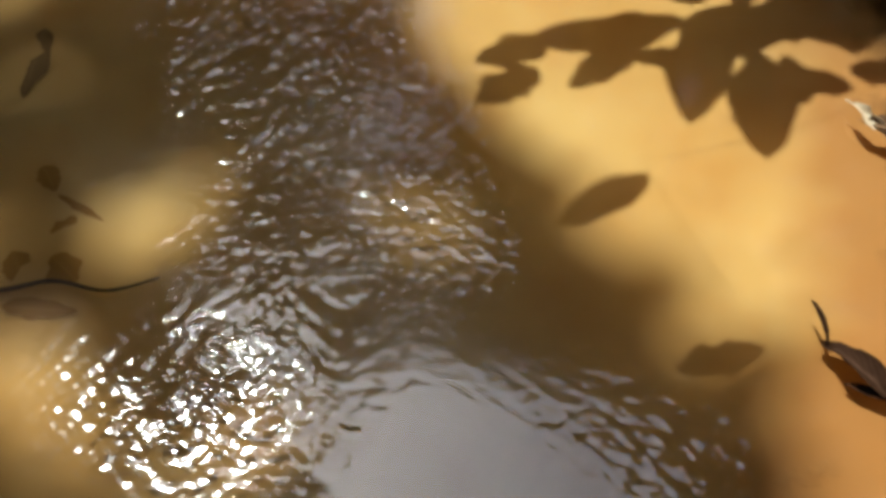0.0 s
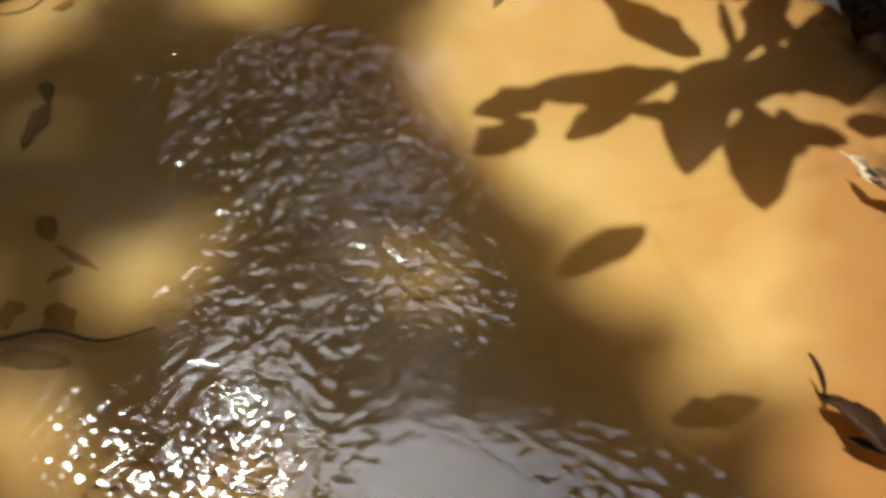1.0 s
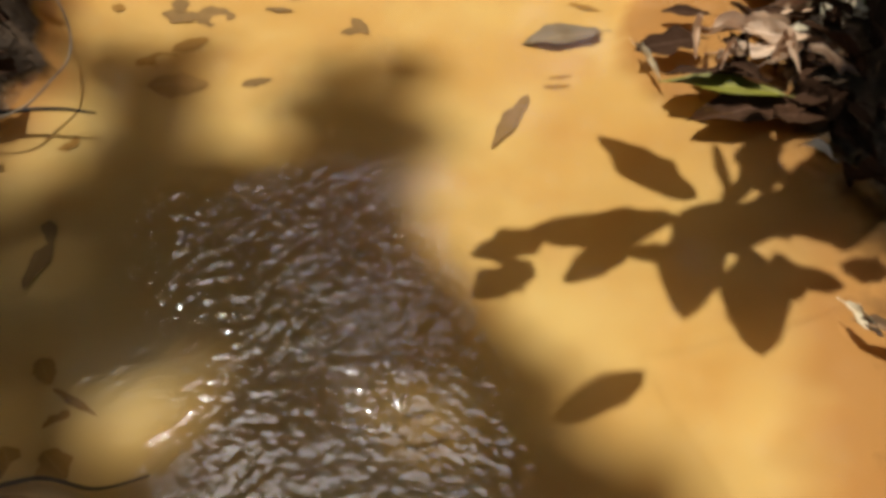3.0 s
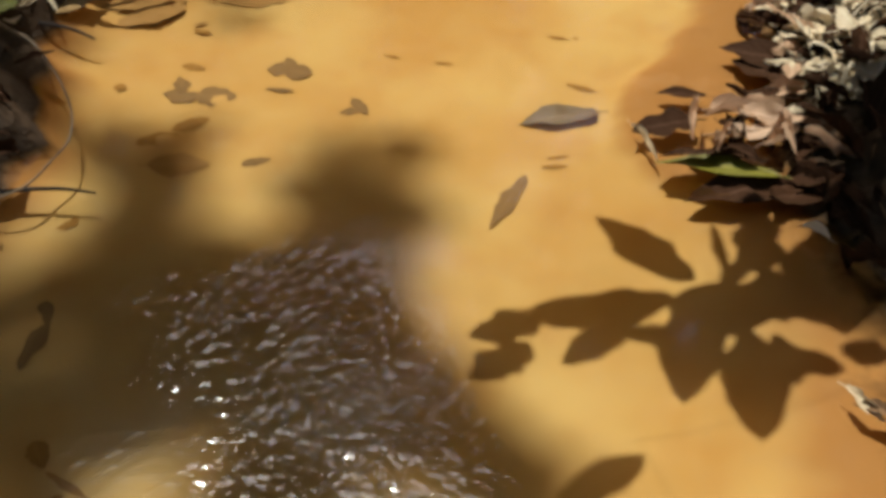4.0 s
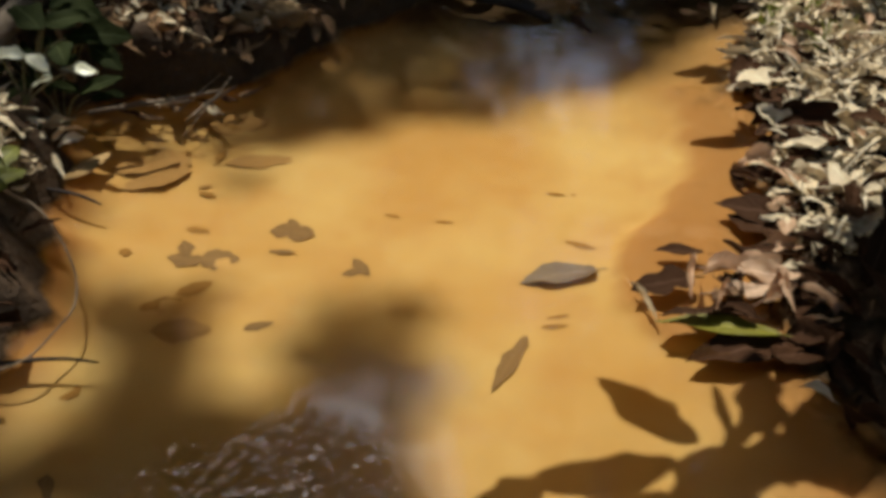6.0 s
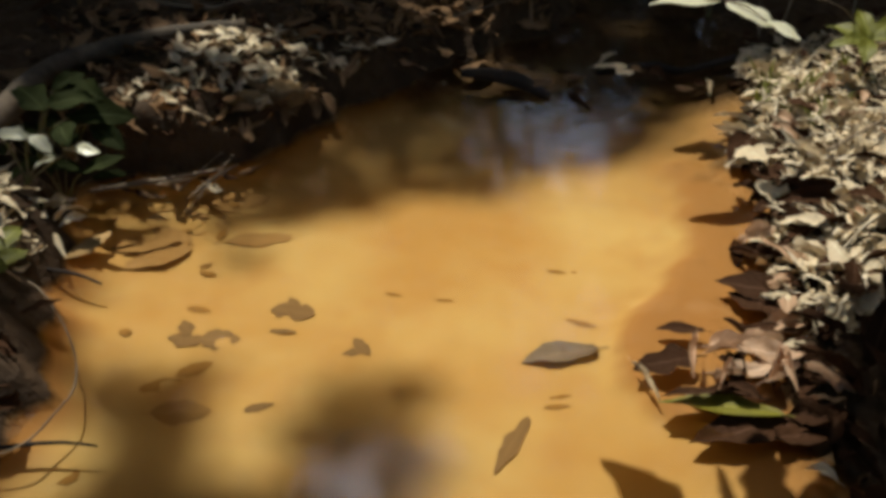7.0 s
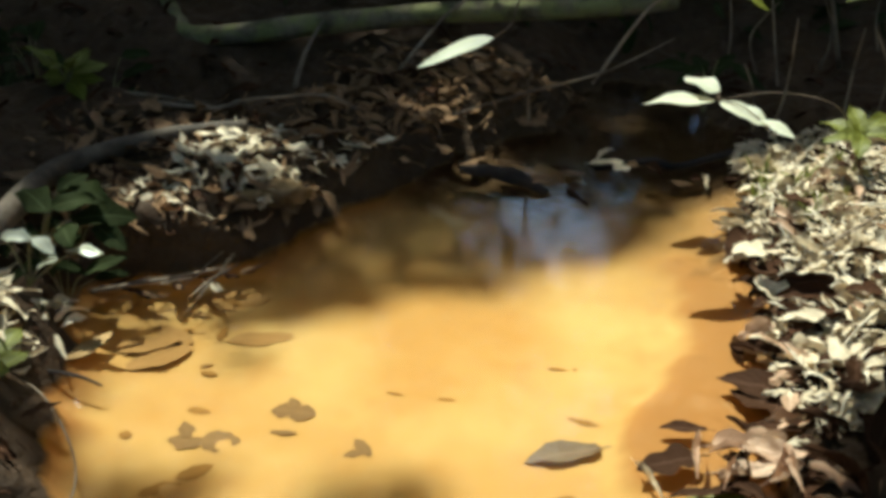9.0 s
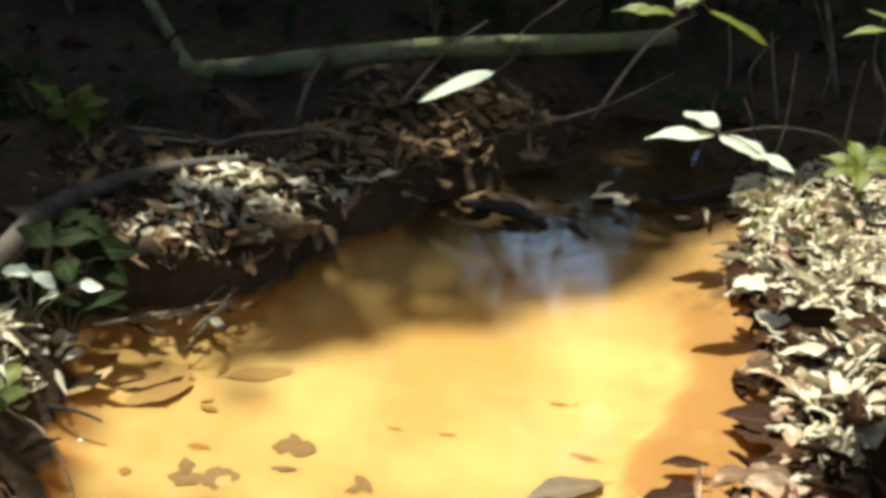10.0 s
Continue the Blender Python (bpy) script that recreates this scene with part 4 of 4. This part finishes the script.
def sprig(label, path, leaves, material, thick=0.003):
    """One thin arching stem with leaves on short stalks near its end."""
    foot = Vector(path[0])
    root = empty("tall_seedling", foot, label, "plant", "seedlings over the stream")
    bm = bmesh.new()
    tube(bm, [Vector(p) - foot for p in path], [thick * (1.6 - 1.1 * k / (len(path) - 1)) for k in range(len(path))], 6, 0.06)
    part("stem", bm, TWIG, root)
    end = Vector(path[-1]) - foot
    for n, (x, y, z, yaw, pitch, length, width) in enumerate(leaves):
        at = Vector((x, y, z)) - foot
        bm = bmesh.new()
        tube(bm, [end, (end + at) / 2 + Vector((0, 0, 0.01)), at], [0.002, 0.0016, 0.0012], 5)
        part("stalk", bm, TWIG, root)
        bm = bmesh.new()
        leaf(bm, length, width * 1.3, pose(*at, 6 * math.cos(radians(yaw)), -pitch, yaw), 0.25, 0.15, 0.25, 0.05, 0.85, 12, 6, n, 0.3)
        part("leaf", bm, material, root)


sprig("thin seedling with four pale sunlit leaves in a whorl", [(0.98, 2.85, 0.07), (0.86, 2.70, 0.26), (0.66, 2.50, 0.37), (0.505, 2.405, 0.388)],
      [(0.497, 2.4, 0.386, 187, 2, 0.155, 0.045), (0.511, 2.42, 0.40, 155, 14, 0.085, 0.05), (0.505, 2.39, 0.386, -30, -12, 0.115, 0.045), (0.585, 2.345, 0.366, -40, -12, 0.085, 0.028)], SUNLIT_LEAF, 0.0011)
sprig("green seedling with long leaves arching over the stream", [(1.35, 3.0, 0.10), (1.22, 2.95, 0.62), (0.85, 2.85, 0.72), (0.50, 2.80, 0.57)],
      [(0.434, 2.8, 0.546, 175, 4, 0.13, 0.055), (0.46, 2.8, 0.56, 40, 25, 0.10, 0.05), (0.535, 2.8, 0.554, -12, -25, 0.17, 0.035), (0.50, 2.85, 0.55, 100, 10, 0.12, 0.05), (0.45, 2.78, 0.55, 200, 12, 0.10, 0.045)], GREEN_LEAF)
sprig("green seedling with one narrow leaf", [(1.45, 3.0, 0.10), (1.35, 2.9, 0.50), (1.10, 2.8, 0.55)],
      [(0.98, 2.8, 0.515, 186, -6, 0.12, 0.03), (1.0, 2.8, 0.52, 150, 20, 0.09, 0.03)], GREEN_LEAF)

# shade plants, added to darken the far bank, and hanging roots
for n in range(16):
    x, y = (rng.uniform(-1.9, 0.1), rng.uniform(3.7, 4.8)) if n < 9 else (rng.uniform(0.6, 1.9), rng.uniform(3.3, 4.6))
    z = ground_at(x, y)
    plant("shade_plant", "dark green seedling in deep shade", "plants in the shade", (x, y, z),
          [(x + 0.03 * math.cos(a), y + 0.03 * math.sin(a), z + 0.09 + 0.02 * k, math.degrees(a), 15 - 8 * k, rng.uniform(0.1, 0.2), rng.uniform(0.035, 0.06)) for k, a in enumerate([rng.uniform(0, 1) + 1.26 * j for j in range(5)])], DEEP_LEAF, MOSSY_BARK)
for n in range(14):
    x, y = rng.uniform(0.75, 1.5), rng.uniform(3.1, 3.6)
    z = ground_at(x, y)
    rods("dry_stalk", [(x, y, z - 0.01), (x + rng.uniform(-0.04, 0.04), y, z + 0.12), (x + rng.uniform(-0.1, 0.1), y - 0.05, z + rng.uniform(0.2, 0.36))], [0.005, 0.004, 0.003], TWIG, "dry upright stalk in the shade behind the bank", "stalk", "stalks in the shade", 5, 0.1, n)
for n, (x, y) in enumerate([(-0.96, 2.20), (-0.90, 2.26), (-0.88, 2.12)]):
    plant("bank_plant", "low ragged bank plant with small dark leaves", "plants on the steep bank", (x, y, ground_at(x, y)),
          [(x + rng.uniform(-0.06, 0.07), y + rng.uniform(-0.05, 0.05), ground_at(x, y) + rng.uniform(0.03, 0.13), rng.uniform(0, 360), rng.uniform(-15, 20), rng.uniform(0.05, 0.10), rng.uniform(0.02, 0.04)) for k in range(9)], DEEP_LEAF, MOSSY_BARK, 0.0016)
for n in range(10):
    x, y = -0.86 + 0.035 * n, 2.18 + 0.012 * n + rng.uniform(-0.025, 0.025)
    fallen_leaf(x, y, max(ground_at(x, y), 0) + 0.004, rng.uniform(-50, 60), rng.uniform(0.04, 0.10), rng.uniform(0.010, 0.026), rng.choice((PALE_LEAF, TAN_LEAF, BROWN_LEAF, BROWN_LEAF)), rng.choice((0, 3, 5, 8)), 0, rng.uniform(-25, 25), "narrow leaves along the waterline")
for n, (a, b) in enumerate([((-0.66, 2.22, 0.0), (-0.57, 2.36, 0.04)), ((-0.63, 2.13, -0.01), (-0.56, 2.32, 0.035)), ((-0.80, 2.21, 0.008), (-0.70, 2.24, 0.012)), ((-0.61, 2.25, 0.0), (-0.57, 2.29, 0.02))]):
    middle = [(p + q) / 2 + 0.006 * (-1) ** n for p, q in zip(a, b)]
    rods("twig", [a, middle, b], [0.0020, 0.0018, 0.0012], TWIG, TWIG_LABEL, "twig", "twigs on the banks", 6, 0.1, n + 20)
# straw heap on the steep bank
litter_bits("straw_heap", 12, 90, (-1.08, -0.82), (1.84, 2.06), on_left, PALE_LEAF, "heap of bleached narrow dry leaves on the steep bank", (0.05, 0.10))


# leafy seedlings, with extra ones added to darken the shaded bank
for n in range(14):
    x, y = rng.uniform(-1.5, -1.02), rng.uniform(2.5, 3.3)
    if math.hypot(x + 1.11, y - 2.8) < 0.3:
        continue
    z = ground_at(x, y)
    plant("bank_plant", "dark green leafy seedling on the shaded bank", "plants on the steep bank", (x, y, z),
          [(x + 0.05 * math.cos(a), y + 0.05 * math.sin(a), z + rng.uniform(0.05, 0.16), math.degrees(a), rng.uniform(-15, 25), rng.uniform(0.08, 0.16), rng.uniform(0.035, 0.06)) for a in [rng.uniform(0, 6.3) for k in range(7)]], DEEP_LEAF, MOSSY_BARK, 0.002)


def grass_tuft(x, y, blades, seed):
    rng = random.Random(seed)
    bm = bmesh.new()
    for k in range(blades):
        a = rng.uniform(0, 360)
        leaf(bm, rng.uniform(0.04, 0.09), rng.uniform(0.005, 0.009), pose(rng.uniform(-0.02, 0.02), rng.uniform(-0.02, 0.02), 0, 0, -rng.uniform(35, 80), a), rng.uniform(0.4, 1.2), 0.2, 0, 0, 0.6, 5, 2, k)
    ob = thing("grass_tuft", bm, GREEN_LEAF, "small tuft of yellow-green grass on the sunny bank", "grass", "grass tufts on the sunny bank")
    ob.location = (x, y, ground_at(x, y))


for n, (x, y) in enumerate([(0.74, 2.62), (0.80, 2.72), (0.72, 2.78), (0.86, 2.60), (0.79, 2.52), (0.90, 2.80), (0.70, 2.69), (-0.93, 1.70), (-0.98, 1.82)]):
    grass_tuft(x, y, 16, n)


def undergrowth():
    """Dark leafy thicket, added behind the log to stand for deep shade and block reflected sky."""
    rng = random.Random(21)
    bm = bmesh.new()
    for n in range(2300):
        x, y = rng.uniform(-2.6, 2.6), 3.75 + rng.random() * 1.3
        z = ground_at(x, y) + rng.random() ** 1.3 * (0.25 + 1.7 * min((y - 3.7) / 0.8, 1))
        size = rng.uniform(0.06, 0.17)
        leaf(bm, size, size * rng.uniform(0.25, 0.45), pose(x, y, z, rng.uniform(-40, 40), rng.uniform(-20, 60), rng.uniform(0, 360)), rng.uniform(0, 1), 0.3, 0, 0.05, 0.85, 4, 2, n)
    thing("undergrowth", bm, DEEP_LEAF, "dark leafy filler standing for the deep shade behind the log", "undergrowth", "", "stuff")


undergrowth()


def earth_clod(x, y, size, seed):
    """A lump of tan clay that has slipped from the bank."""
    bm = bmesh.new()
    bmesh.ops.create_icosphere(bm, subdivisions=4, radius=1.0)
    for v in bm.verts:
        n = noise.noise(v.co * 1.7 + Vector((seed, 0, 0))) * 0.4 + noise.noise(v.co * 4 + Vector((0, seed, 0))) * 0.3 + noise.noise(v.co * 11 + Vector((0, seed, 2))) * 0.16
        v.co = Vector((v.co.x * size * 1.5, v.co.y * size, v.co.z * size * 0.6)) * (1 + n)
    ob = thing("earth_clod", bm, CLAY, "lump of tan clay slipping from the far bank", "earth clod", "clods on the far bank")
    ob.location = (x, y, ground_at(x, y) + size * 0.1)


for n, (x, y, size) in enumerate([(-0.56, 2.47, 0.034), (-0.49, 2.53, 0.045)]):
    earth_clod(x, y, size, 3.7 * n)
